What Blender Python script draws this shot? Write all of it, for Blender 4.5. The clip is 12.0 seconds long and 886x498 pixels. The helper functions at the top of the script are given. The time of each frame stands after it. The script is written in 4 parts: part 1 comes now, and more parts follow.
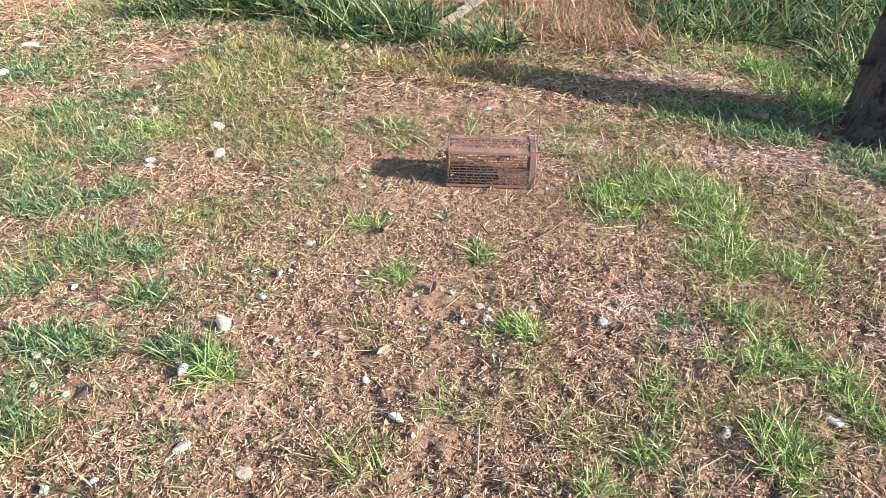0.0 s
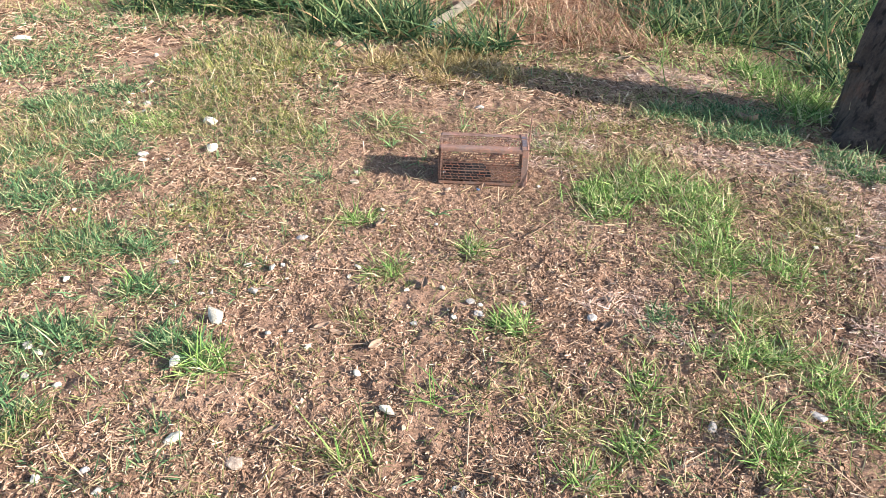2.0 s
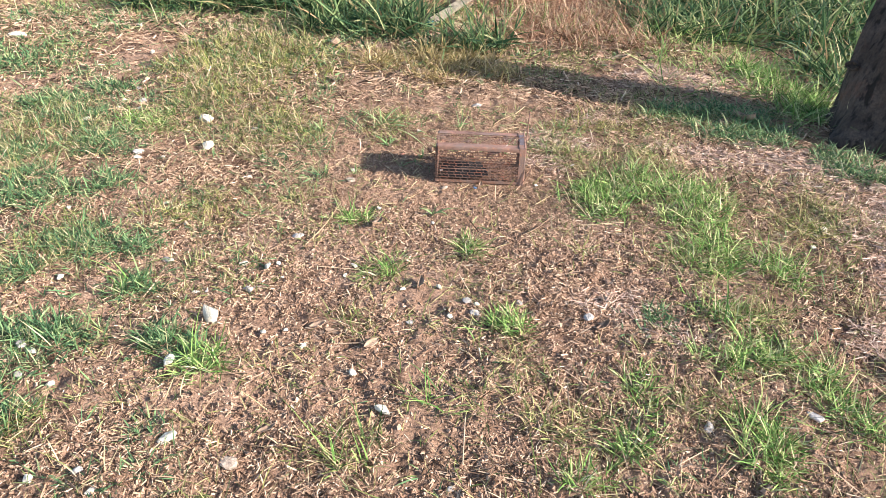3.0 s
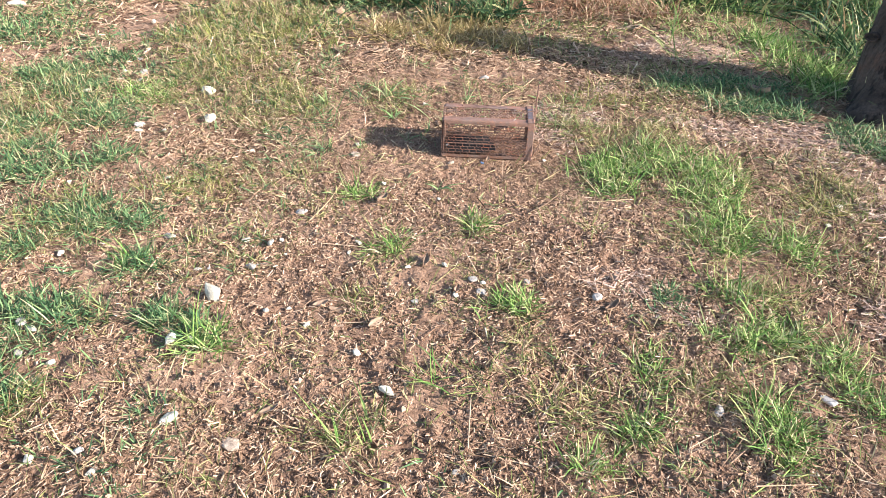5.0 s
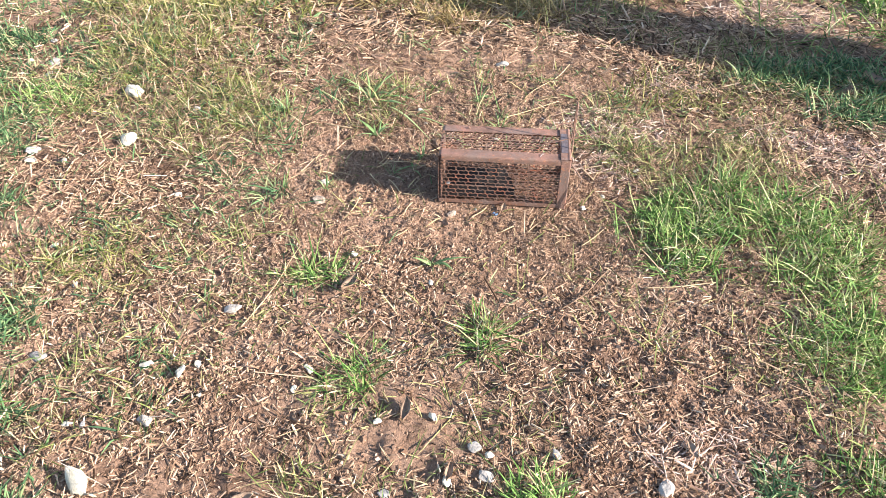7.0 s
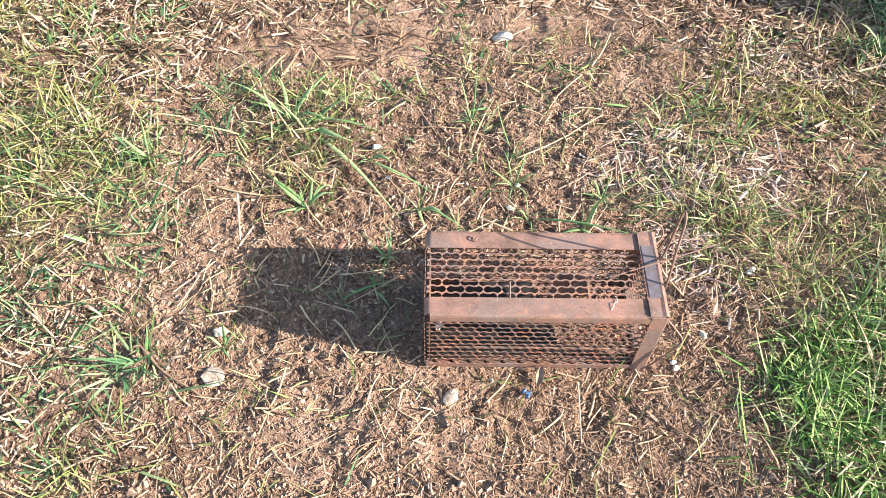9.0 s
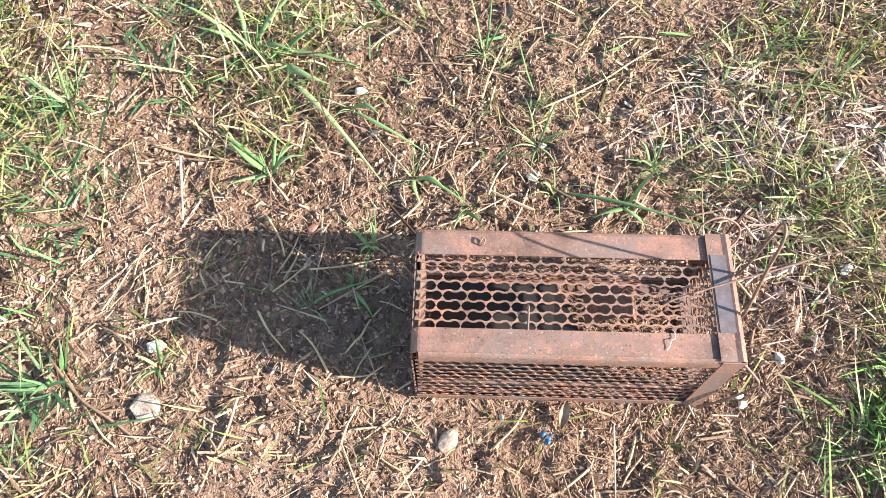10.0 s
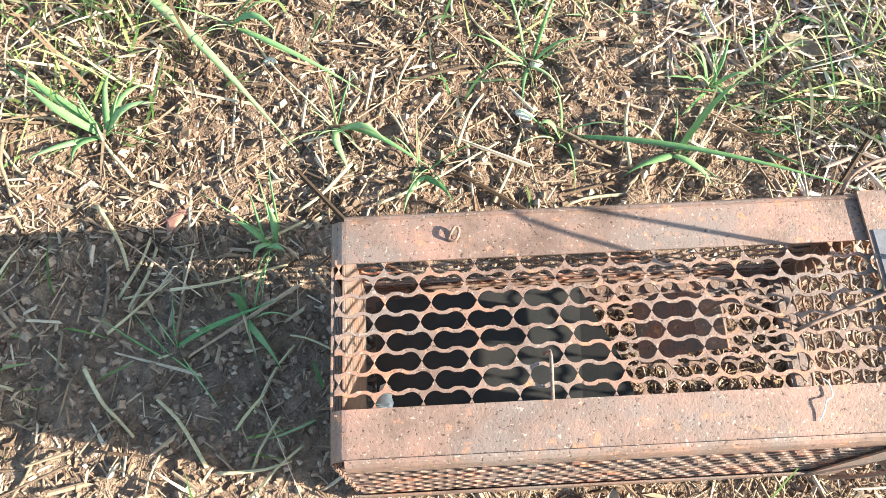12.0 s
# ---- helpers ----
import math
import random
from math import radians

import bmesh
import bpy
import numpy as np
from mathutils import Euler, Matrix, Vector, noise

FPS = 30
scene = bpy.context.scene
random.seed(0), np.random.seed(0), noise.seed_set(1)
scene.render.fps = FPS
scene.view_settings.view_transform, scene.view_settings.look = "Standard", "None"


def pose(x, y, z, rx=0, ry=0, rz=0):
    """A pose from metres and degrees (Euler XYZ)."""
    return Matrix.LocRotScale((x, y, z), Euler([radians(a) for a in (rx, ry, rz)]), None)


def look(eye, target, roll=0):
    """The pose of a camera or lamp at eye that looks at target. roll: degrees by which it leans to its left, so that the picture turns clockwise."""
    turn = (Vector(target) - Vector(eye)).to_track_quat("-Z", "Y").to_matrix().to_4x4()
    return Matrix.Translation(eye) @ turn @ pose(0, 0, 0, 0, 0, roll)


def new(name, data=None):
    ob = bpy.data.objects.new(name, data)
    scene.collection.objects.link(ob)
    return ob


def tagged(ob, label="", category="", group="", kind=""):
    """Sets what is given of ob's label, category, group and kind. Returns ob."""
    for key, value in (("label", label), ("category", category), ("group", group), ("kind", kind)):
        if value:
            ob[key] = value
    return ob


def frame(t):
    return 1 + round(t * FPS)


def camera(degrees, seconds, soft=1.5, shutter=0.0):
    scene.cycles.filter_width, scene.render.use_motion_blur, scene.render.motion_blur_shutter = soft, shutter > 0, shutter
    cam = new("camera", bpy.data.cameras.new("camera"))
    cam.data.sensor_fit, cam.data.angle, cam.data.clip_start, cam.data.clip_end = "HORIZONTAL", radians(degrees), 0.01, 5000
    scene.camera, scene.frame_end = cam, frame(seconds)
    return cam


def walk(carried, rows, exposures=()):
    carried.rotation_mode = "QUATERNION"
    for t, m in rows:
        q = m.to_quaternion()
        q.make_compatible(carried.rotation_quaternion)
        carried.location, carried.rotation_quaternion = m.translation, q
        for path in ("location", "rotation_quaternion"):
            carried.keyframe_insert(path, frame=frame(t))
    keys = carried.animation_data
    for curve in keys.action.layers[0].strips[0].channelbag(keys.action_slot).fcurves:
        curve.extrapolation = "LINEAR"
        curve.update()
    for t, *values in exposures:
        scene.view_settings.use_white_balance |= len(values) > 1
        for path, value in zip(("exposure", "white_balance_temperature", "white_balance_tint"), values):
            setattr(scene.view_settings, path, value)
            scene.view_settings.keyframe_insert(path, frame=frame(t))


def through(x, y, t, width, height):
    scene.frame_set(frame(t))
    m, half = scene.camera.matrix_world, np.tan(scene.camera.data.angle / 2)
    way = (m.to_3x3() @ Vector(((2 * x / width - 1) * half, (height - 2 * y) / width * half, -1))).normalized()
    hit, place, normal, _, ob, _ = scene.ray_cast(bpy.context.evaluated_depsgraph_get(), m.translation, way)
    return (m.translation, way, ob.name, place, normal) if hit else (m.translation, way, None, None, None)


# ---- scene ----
cam = camera(64.4, 12.0, soft=0.2)
PATH = [
    (0, (0.044, 0.072, 1.169), (0.002, 1.732, 0.054), 0.3),
    (0.5, (0.033, 0.071, 1.172), (-0.008, 1.728, 0.053), 1.2),
    (1, (0.041, 0.065, 1.172), (0.007, 1.735, 0.073), 1.4),
    (1.5, (0.043, 0.057, 1.167), (0.042, 1.722, 0.059), 2.6),
    (2, (0.044, 0.053, 1.166), (0.026, 1.714, 0.052), 1.3),
    (2.5, (0.042, 0.055, 1.162), (0.036, 1.711, 0.041), 2.1),
    (2.7, (0.048, 0.061, 1.164), (0.041, 1.719, 0.045), 1.7),
    (4.3, (0.033, 0.061, 1.162), (0.016, 1.713, 0.034), 1.5),
    (4.5, (0.032, 0.064, 1.163), (0.031, 1.711, 0.028), 1.8),
    (5, (0.047, 0.101, 1.154), (0.021, 1.712, -0.03), 1.5),
    (5.5, (0.1, 0.238, 1.145), (0.058, 1.809, -0.093), 1.2),
    (6, (0.147, 0.388, 1.15), (0.033, 1.91, -0.142), -0.1),
    (6.2, (0.134, 0.475, 1.145), (0.069, 2.032, -0.110), -0.1),
    (6.5, (0.089, 0.62, 1.129), (0.024, 2.157, -0.148), -0.6),
    (6.7, (0.079, 0.729, 1.104), (-0.018, 2.231, -0.214), -2.4),
    (7, (0.094, 0.888, 1.082), (0.0, 2.341, -0.29), -0.4),
    (7.2, (0.121, 0.997, 1.075), (0.067, 2.353, -0.395), 1.1),
    (7.5, (0.102, 1.127, 1.054), (0.025, 2.451, -0.443), 1.7),
    (7.7, (0.08, 1.257, 1.06), (0.02, 2.615, -0.408), 0.3),
    (9.3, (-0.007, 1.91, 0.853), (0.102, 2.909, -0.877), 2.5),
    (9.5, (-0.013, 1.987, 0.823), (0.143, 2.927, -0.935), 2.8),
    (9.7, (0.006, 2.032, 0.793), (0.138, 2.931, -0.988), 2.4),
    (10, (0.034, 2.036, 0.754), (0.02, 2.853, -1.071), -1.3),
    (10.2, (0.043, 2.060, 0.723), (0.075, 2.846, -1.116), 2.5),
    (10.5, (0.016, 2.141, 0.671), (0.08, 2.908, -1.175), 1.1),
    (10.7, (0.012, 2.155, 0.616), (-0.001, 2.912, -1.235), -6.2),
    (11, (0.009, 2.187, 0.565), (0.042, 2.796, -1.339), -0.4),
    (11.2, (0.010, 2.197, 0.549), (0.025, 2.758, -1.371), -0.9),
    (11.5, (0.017, 2.194, 0.528), (0.07, 2.775, -1.385), 2.6),
    (11.7, (0.028, 2.199, 0.511), (0.079, 2.779, -1.402), 1.8),
    (12, (0.049, 2.186, 0.473), (0.115, 2.888, -1.399), 0.6),
]
walk(cam, [(t, look(eye, target, roll)) for t, eye, target, roll in PATH], [(0.0, 1.46, 6500, 12), (5.5, 1.49, 6500, 12), (7.5, 1.57, 6500, 11), (9.5, 1.80, 6450, 9), (10.0, 1.78, 6400, 9), (10.5, 1.82, 6350, 5), (11.0, 1.86, 6300, 0), (11.5, 1.99, 6200, -4), (12.0, 2.06, 6200, -6)])

# ---- light ----
SUN_TO = Vector((0.285, -0.065, 0.130)).normalized()
world = bpy.data.worlds.new("sky")
scene.world = world
world.use_nodes = True
wn = world.node_tree
sky = wn.nodes.new("ShaderNodeTexSky")
sky.sky_type = "NISHITA"
sky.sun_disc = False
sky.sun_elevation = math.asin(SUN_TO.z)
sky.sun_rotation = math.atan2(SUN_TO.x, SUN_TO.y)
wn.links.new(sky.outputs[0], wn.nodes["Background"].inputs[0])
wn.nodes["Background"].inputs[1].default_value = 0.105
sun_data = bpy.data.lights.new("sun", "SUN")
sun_data.energy = 5.0
sun_data.angle = radians(0.6)
sun_data.color = (1.0, 0.91, 0.83)
sun = new("sun", sun_data)
sun.matrix_world = look(SUN_TO * 20, (0, 0, 0))

# ---- materials ----


def material(name):
    m = bpy.data.materials.new(name)
    m.use_nodes = True
    return m, m.node_tree, m.node_tree.nodes["Principled BSDF"]


def node(nt, kind, **values):
    n = nt.nodes.new(kind)
    for key, value in values.items():
        n.inputs[key].default_value = value
    return n


def ramp(nt, source, stops):
    r = nt.nodes.new("ShaderNodeValToRGB")
    while len(r.color_ramp.elements) < len(stops):
        r.color_ramp.elements.new(0.5)
    for e, (at, col) in zip(r.color_ramp.elements, stops):
        e.position, e.color = at, (*col, 1)
    nt.links.new(source, r.inputs[0])
    return r.outputs[0]


def noise_tex(nt, scale, detail=4.0, rough=0.6, coords=None):
    n = node(nt, "ShaderNodeTexNoise", Scale=scale, Detail=detail, Roughness=rough)
    if coords is None:
        coords = nt.nodes.new("ShaderNodeTexCoord").outputs["Object"]
    nt.links.new(coords, n.inputs["Vector"])
    return n.outputs["Fac"]


def mixed(nt, fac, a, b, blend="MIX"):
    n = nt.nodes.new("ShaderNodeMix")
    n.data_type, n.blend_type = "RGBA", blend
    for socket, value in ((n.inputs[0], fac), (n.inputs[6], a), (n.inputs[7], b)):
        if isinstance(value, (tuple, float, int)):
            socket.default_value = (*value, 1) if isinstance(value, tuple) else value
        else:
            nt.links.new(value, socket)
    return n.outputs[2]


def bump(nt, bsdf, height, strength=0.5, distance=0.01):
    b = node(nt, "ShaderNodeBump", Strength=strength, Distance=distance)
    nt.links.new(height, b.inputs["Height"])
    nt.links.new(b.outputs[0], bsdf.inputs["Normal"])


def world_place(nt):
    return nt.nodes.new("ShaderNodeNewGeometry").outputs["Position"]


def soil_material():
    m, nt, b = material("dry_pinkish_soil")
    pos = world_place(nt)
    broad = noise_tex(nt, 2.2, 3, 0.6, pos)
    crumbs = noise_tex(nt, 130, 5, 0.75, pos)
    mid = noise_tex(nt, 28, 4, 0.65, pos)
    base = ramp(nt, broad, [(0.3, (0.25, 0.158, 0.112)), (0.52, (0.43, 0.286, 0.205)), (0.72, (0.55, 0.385, 0.285))])
    grit = ramp(nt, crumbs, [(0.32, (0.08, 0.05, 0.035)), (0.5, (0.5, 0.5, 0.5)), (0.68, (0.95, 0.85, 0.75))])
    col = mixed(nt, 0.55, base, grit, "OVERLAY")
    stain = ramp(nt, mid, [(0.35, (0.55, 0.5, 0.45)), (0.6, (1, 1, 1))])
    nt.links.new(mixed(nt, 0.7, col, stain, "MULTIPLY"), b.inputs["Base Color"])
    b.inputs["Roughness"].default_value = 0.95
    b.inputs["Specular IOR Level"].default_value = 0.15
    lumps = nt.nodes.new("ShaderNodeMath")
    lumps.operation = "ADD"
    nt.links.new(crumbs, lumps.inputs[0])
    nt.links.new(noise_tex(nt, 420, 3, 0.7, pos), lumps.inputs[1])
    bump(nt, b, lumps.outputs[0], 1.0, 0.009)
    return m


def blade_material(name, stops, through=0.35, rough=0.62, single=False):
    """A leaf blade: hue varies from blade to blade, and light shines through it."""
    m, nt, b = material(name)
    geo = nt.nodes.new("ShaderNodeNewGeometry")
    chance = nt.nodes.new("ShaderNodeObjectInfo").outputs["Random"] if single else geo.outputs["Random Per Island"]
    col = ramp(nt, chance, stops)
    vein = noise_tex(nt, 260, 2, 0.5, geo.outputs["Position"])
    col = mixed(nt, 0.5, col, ramp(nt, vein, [(0.3, (0.65, 0.65, 0.6)), (0.7, (1.0, 1.0, 1.0))]), "MULTIPLY")
    nt.links.new(col, b.inputs["Base Color"])
    b.inputs["Roughness"].default_value = rough
    b.inputs["Specular IOR Level"].default_value = 0.18
    t = nt.nodes.new("ShaderNodeBsdfTranslucent")
    nt.links.new(col, t.inputs[0])
    mix = nt.nodes.new("ShaderNodeMixShader")
    mix.inputs[0].default_value = through
    nt.links.new(b.outputs[0], mix.inputs[1])
    nt.links.new(t.outputs[0], mix.inputs[2])
    nt.links.new(mix.outputs[0], nt.nodes["Material Output"].inputs[0])
    return m


def litter_material(name, stops):
    m, nt, b = material(name)
    geo = nt.nodes.new("ShaderNodeNewGeometry")
    col = ramp(nt, geo.outputs["Random Per Island"], stops)
    fine = noise_tex(nt, 400, 3, 0.6, geo.outputs["Position"])
    col = mixed(nt, 0.6, col, ramp(nt, fine, [(0.3, (0.6, 0.55, 0.5)), (0.7, (1, 1, 1))]), "MULTIPLY")
    nt.links.new(col, b.inputs["Base Color"])
    b.inputs["Roughness"].default_value = 0.85
    b.inputs["Specular IOR Level"].default_value = 0.1
    return m


def solid_material(name, stops, scale, grain, rough=0.85, relief=0.4, depth=0.003, spread=0.5):
    """Stone, bark or dead leaf: two scales of noise, with a shift from piece to piece."""
    m, nt, b = material(name)
    co = nt.nodes.new("ShaderNodeTexCoord").outputs["Object"]
    a = noise_tex(nt, scale, 4, 0.6, co)
    g = noise_tex(nt, grain, 4, 0.7, co)
    col = mixed(nt, 0.45, ramp(nt, a, stops), ramp(nt, g, [(0.3, (0.45, 0.43, 0.4)), (0.65, (1, 1, 1))]), "MULTIPLY")
    shade = nt.nodes.new("ShaderNodeObjectInfo").outputs["Random"]
    col = mixed(nt, spread, col, ramp(nt, shade, [(0.0, (0.62, 0.60, 0.58)), (0.5, (0.9, 0.87, 0.8)), (1.0, (1, 1, 1))]), "MULTIPLY")
    nt.links.new(col, b.inputs["Base Color"])
    b.inputs["Roughness"].default_value = rough
    bump(nt, b, g, relief, depth)
    return m


def rust_material(name, wash, deep=1.0, spots=0.7, specks=0.5):
    """Sheet steel gone brown with rust: salmon and grey clouds, orange spots, pale specks, dark pits."""
    m, nt, b = material(name)
    co = world_place(nt)
    cloud = noise_tex(nt, 24, 4, 0.65, co)
    spot = noise_tex(nt, 130, 3, 0.6, co)
    pit = noise_tex(nt, 560, 3, 0.7, co)
    speck = noise_tex(nt, 420, 2, 0.5, co)
    bloom = noise_tex(nt, 15, 4, 0.65, co)
    col = ramp(nt, cloud, [(0.30, (0.15 * deep, 0.083 * deep, 0.060 * deep)), (0.48, (0.28 * deep, 0.163 * deep, 0.122 * deep)), (0.66, wash)])
    col = mixed(nt, ramp(nt, bloom, [(0.48, (0, 0, 0)), (0.62, (0.75, 0.75, 0.75))]), col, (0.25 * deep, 0.182 * deep, 0.155 * deep))
    orange = ramp(nt, spot, [(0.60, (0, 0, 0)), (0.69, (spots, spots, spots))])
    col = mixed(nt, orange, col, (0.47, 0.20, 0.10))
    col = mixed(nt, ramp(nt, speck, [(0.64, (0, 0, 0)), (0.70, (specks, specks, specks))]), col, (0.55, 0.42, 0.33))
    col = mixed(nt, 0.9, col, ramp(nt, pit, [(0.33, (0.16, 0.11, 0.09)), (0.40, (1, 1, 1))]), "MULTIPLY")
    nt.links.new(col, b.inputs["Base Color"])
    b.inputs["Roughness"].default_value = 0.7
    b.inputs["Metallic"].default_value = 0.15
    bump(nt, b, pit, 0.4, 0.0009)
    return m


def bark_material():
    """Old grey bark: long cracks up the trunk, rusty brown where it has flaked."""
    m, nt, b = material("weathered_grey_bark")
    co = nt.nodes.new("ShaderNodeTexCoord").outputs["Object"]
    stretch = nt.nodes.new("ShaderNodeMapping")
    stretch.inputs["Scale"].default_value = (1, 1, 0.22)
    nt.links.new(co, stretch.inputs["Vector"])
    crack = noise_tex(nt, 34, 5, 0.65, stretch.outputs[0])
    cloud = noise_tex(nt, 6, 4, 0.6, co)
    long = nt.nodes.new("ShaderNodeMapping")
    long.inputs["Scale"].default_value = (1, 1, 0.09)
    nt.links.new(co, long.inputs["Vector"])
    split = noise_tex(nt, 22, 3, 0.5, long.outputs[0])
    fleck = noise_tex(nt, 120, 3, 0.6, co)
    col = ramp(nt, cloud, [(0.32, (0.032, 0.022, 0.018)), (0.48, (0.062, 0.045, 0.037)), (0.60, (0.088, 0.067, 0.057)), (0.72, (0.11, 0.055, 0.037))])
    col = mixed(nt, 0.95, col, ramp(nt, crack, [(0.36, (0.10, 0.09, 0.09)), (0.46, (0.8, 0.8, 0.8)), (0.7, (1.25, 1.2, 1.15))]), "MULTIPLY")
    col = mixed(nt, 0.9, col, ramp(nt, split, [(0.36, (0.12, 0.10, 0.09)), (0.41, (1, 1, 1))]), "MULTIPLY")
    col = mixed(nt, 0.7, col, ramp(nt, fleck, [(0.35, (0.5, 0.5, 0.5)), (0.6, (1, 1, 1))]), "MULTIPLY")
    nt.links.new(col, b.inputs["Base Color"])
    b.inputs["Roughness"].default_value = 0.92
    bump(nt, b, crack, 0.9, 0.02)
    return m


SOIL = soil_material()
LUSH = blade_material("lush_green_grass", [(0, (0.035, 0.085, 0.02)), (0.25, (0.10, 0.22, 0.05)), (0.5, (0.22, 0.39, 0.10)), (0.75, (0.40, 0.53, 0.18)), (0.92, (0.60, 0.61, 0.32)), (1, (0.74, 0.66, 0.45))], 0.2)
DEEP = blade_material("deep_blue_green_grass", [(0, (0.035, 0.08, 0.04)), (0.35, (0.09, 0.19, 0.085)), (0.7, (0.20, 0.33, 0.14)), (0.9, (0.36, 0.43, 0.21)), (1, (0.56, 0.50, 0.31))], 0.2)
# dark green tones deepened to hold the shade over the edge grass
TALL = blade_material("tall_shade_toned_grass", [(0, (0.014, 0.038, 0.018)), (0.3, (0.04, 0.095, 0.042)), (0.6, (0.12, 0.21, 0.085)), (0.8, (0.25, 0.34, 0.15)), (0.93, (0.42, 0.38, 0.20)), (1, (0.46, 0.26, 0.15))], 0.25)
OLIVE = blade_material("olive_yellow_grass", [(0, (0.08, 0.13, 0.035)), (0.3, (0.19, 0.25, 0.075)), (0.55, (0.34, 0.36, 0.13)), (0.8, (0.48, 0.42, 0.21)), (1, (0.64, 0.53, 0.34))], 0.2)
YELLOW_GREEN = blade_material("yellow_green_grass", [(0, (0.10, 0.13, 0.03)), (0.4, (0.26, 0.28, 0.075)), (0.75, (0.42, 0.39, 0.145)), (1, (0.58, 0.50, 0.27))])
RED_STRAW = blade_material("reddish_dry_straw", [(0, (0.14, 0.065, 0.035)), (0.3, (0.31, 0.165, 0.10)), (0.65, (0.50, 0.31, 0.20)), (1, (0.72, 0.54, 0.38))], 0.2, 0.7)
CAGE_SIDE = blade_material("half_dried_grass", [(0, (0.09, 0.19, 0.06)), (0.35, (0.22, 0.36, 0.13)), (0.6, (0.40, 0.47, 0.22)), (0.8, (0.56, 0.47, 0.28)), (1, (0.70, 0.58, 0.40))])
GOLD = blade_material("golden_dry_grass", [(0, (0.15, 0.11, 0.04)), (0.35, (0.31, 0.24, 0.10)), (0.7, (0.46, 0.36, 0.17)), (1, (0.64, 0.53, 0.32))], 0.25, 0.65)
DRY = blade_material("dry_straw_blades", [(0, (0.10, 0.058, 0.037)), (0.35, (0.26, 0.165, 0.105)), (0.65, (0.45, 0.31, 0.205)), (1, (0.64, 0.50, 0.36))], 0.2, 0.65)
BROAD = blade_material("broad_green_blade", [(0, (0.18, 0.31, 0.12)), (0.5, (0.28, 0.43, 0.18)), (0.85, (0.39, 0.52, 0.24)), (1, (0.46, 0.55, 0.27))], 0.3, 0.65, True)
LITTER = litter_material("straw_litter", [(0, (0.035, 0.021, 0.014)), (0.25, (0.12, 0.074, 0.048)), (0.5, (0.36, 0.235, 0.155)), (0.75, (0.58, 0.40, 0.275)), (0.95, (0.70, 0.525, 0.37)), (1, (0.84, 0.71, 0.54))])
CRUMB = litter_material("earth_crumb", [(0, (0.14, 0.088, 0.062)), (0.4, (0.29, 0.190, 0.134)), (0.8, (0.44, 0.297, 0.213)), (1, (0.55, 0.40, 0.30))])
FINE = litter_material("fine_straw_chaff", [(0, (0.08, 0.049, 0.033)), (0.25, (0.22, 0.138, 0.090)), (0.55, (0.37, 0.243, 0.160)), (0.85, (0.49, 0.340, 0.230)), (1, (0.62, 0.475, 0.345))])
PINK = litter_material("pale_pinkish_chaff", [(0, (0.30, 0.19, 0.145)), (0.4, (0.55, 0.38, 0.295)), (0.8, (0.72, 0.54, 0.435)), (1, (0.85, 0.74, 0.62))])
TWIG = solid_material("dry_twig", [(0.3, (0.14, 0.088, 0.055)), (0.6, (0.30, 0.205, 0.135))], 30, 300, 0.8, 0.4, 0.001)
PALE_STRAW = solid_material("pale_straw", [(0.3, (0.48, 0.34, 0.18)), (0.6, (0.66, 0.52, 0.32))], 30, 300, 0.65, 0.3, 0.001)
STONE = solid_material("pale_limestone", [(0.3, (0.54, 0.50, 0.39)), (0.5, (0.76, 0.71, 0.58)), (0.75, (0.86, 0.83, 0.72))], 40, 220, 0.9, 0.6, 0.003, 0.3)
GREY_STONE = solid_material("grey_stone", [(0.3, (0.34, 0.32, 0.30)), (0.7, (0.60, 0.57, 0.54))], 40, 220, 0.9, 0.6, 0.003)
DEAD_LEAF = solid_material("dead_leaf", [(0.3, (0.26, 0.165, 0.11)), (0.6, (0.42, 0.31, 0.22)), (0.8, (0.56, 0.46, 0.36))], 45, 240, 0.8, 0.4, 0.002)
BARK = bark_material()
HOLLOW_SHADE = solid_material("hollow_shade_wood", [(0.3, (0.012, 0.009, 0.008)), (0.6, (0.04, 0.03, 0.025))], 60, 300, 0.95, 0.6, 0.003, 0.0)
BOARD = solid_material("weathered_board", [(0.35, (0.10, 0.085, 0.062)), (0.5, (0.20, 0.175, 0.13)), (0.65, (0.28, 0.25, 0.185))], 30, 160, 0.85, 0.5, 0.003, 0.0)
TEAL = solid_material("faded_teal_paint", [(0.3, (0.025, 0.10, 0.095)), (0.6, (0.05, 0.19, 0.175))], 30, 200, 0.6, 0.3, 0.002, 0.0)
BLUE = solid_material("blue_plastic", [(0.3, (0.03, 0.08, 0.20)), (0.65, (0.10, 0.22, 0.38))], 90, 300, 0.4, 0.2, 0.001, 0.0)
CLAY = solid_material("red_clay", [(0.3, (0.36, 0.15, 0.10)), (0.6, (0.48, 0.23, 0.16))], 60, 300, 0.9, 0.4, 0.001, 0.0)
WHITE = solid_material("bleached_white", [(0.3, (0.68, 0.64, 0.57)), (0.6, (0.82, 0.80, 0.75))], 60, 300, 0.7, 0.3, 0.001, 0.0)
RUST = rust_material("rusty_sheet_steel", (0.33, 0.172, 0.128), 0.80)
RUST_MESH = rust_material("rusty_perforated_steel", (0.37, 0.165, 0.095), 0.85, 0.9)
# mesh rust again, darkened and reddened for the dimly lit sides of the cage
RUST_SIDE = rust_material("rusty_mesh_darker_side", (0.30, 0.098, 0.054), 0.56, 0.8, 0.3)
RUST_DARK = rust_material("dark_rusted_wire", (0.22, 0.11, 0.07), 0.75)
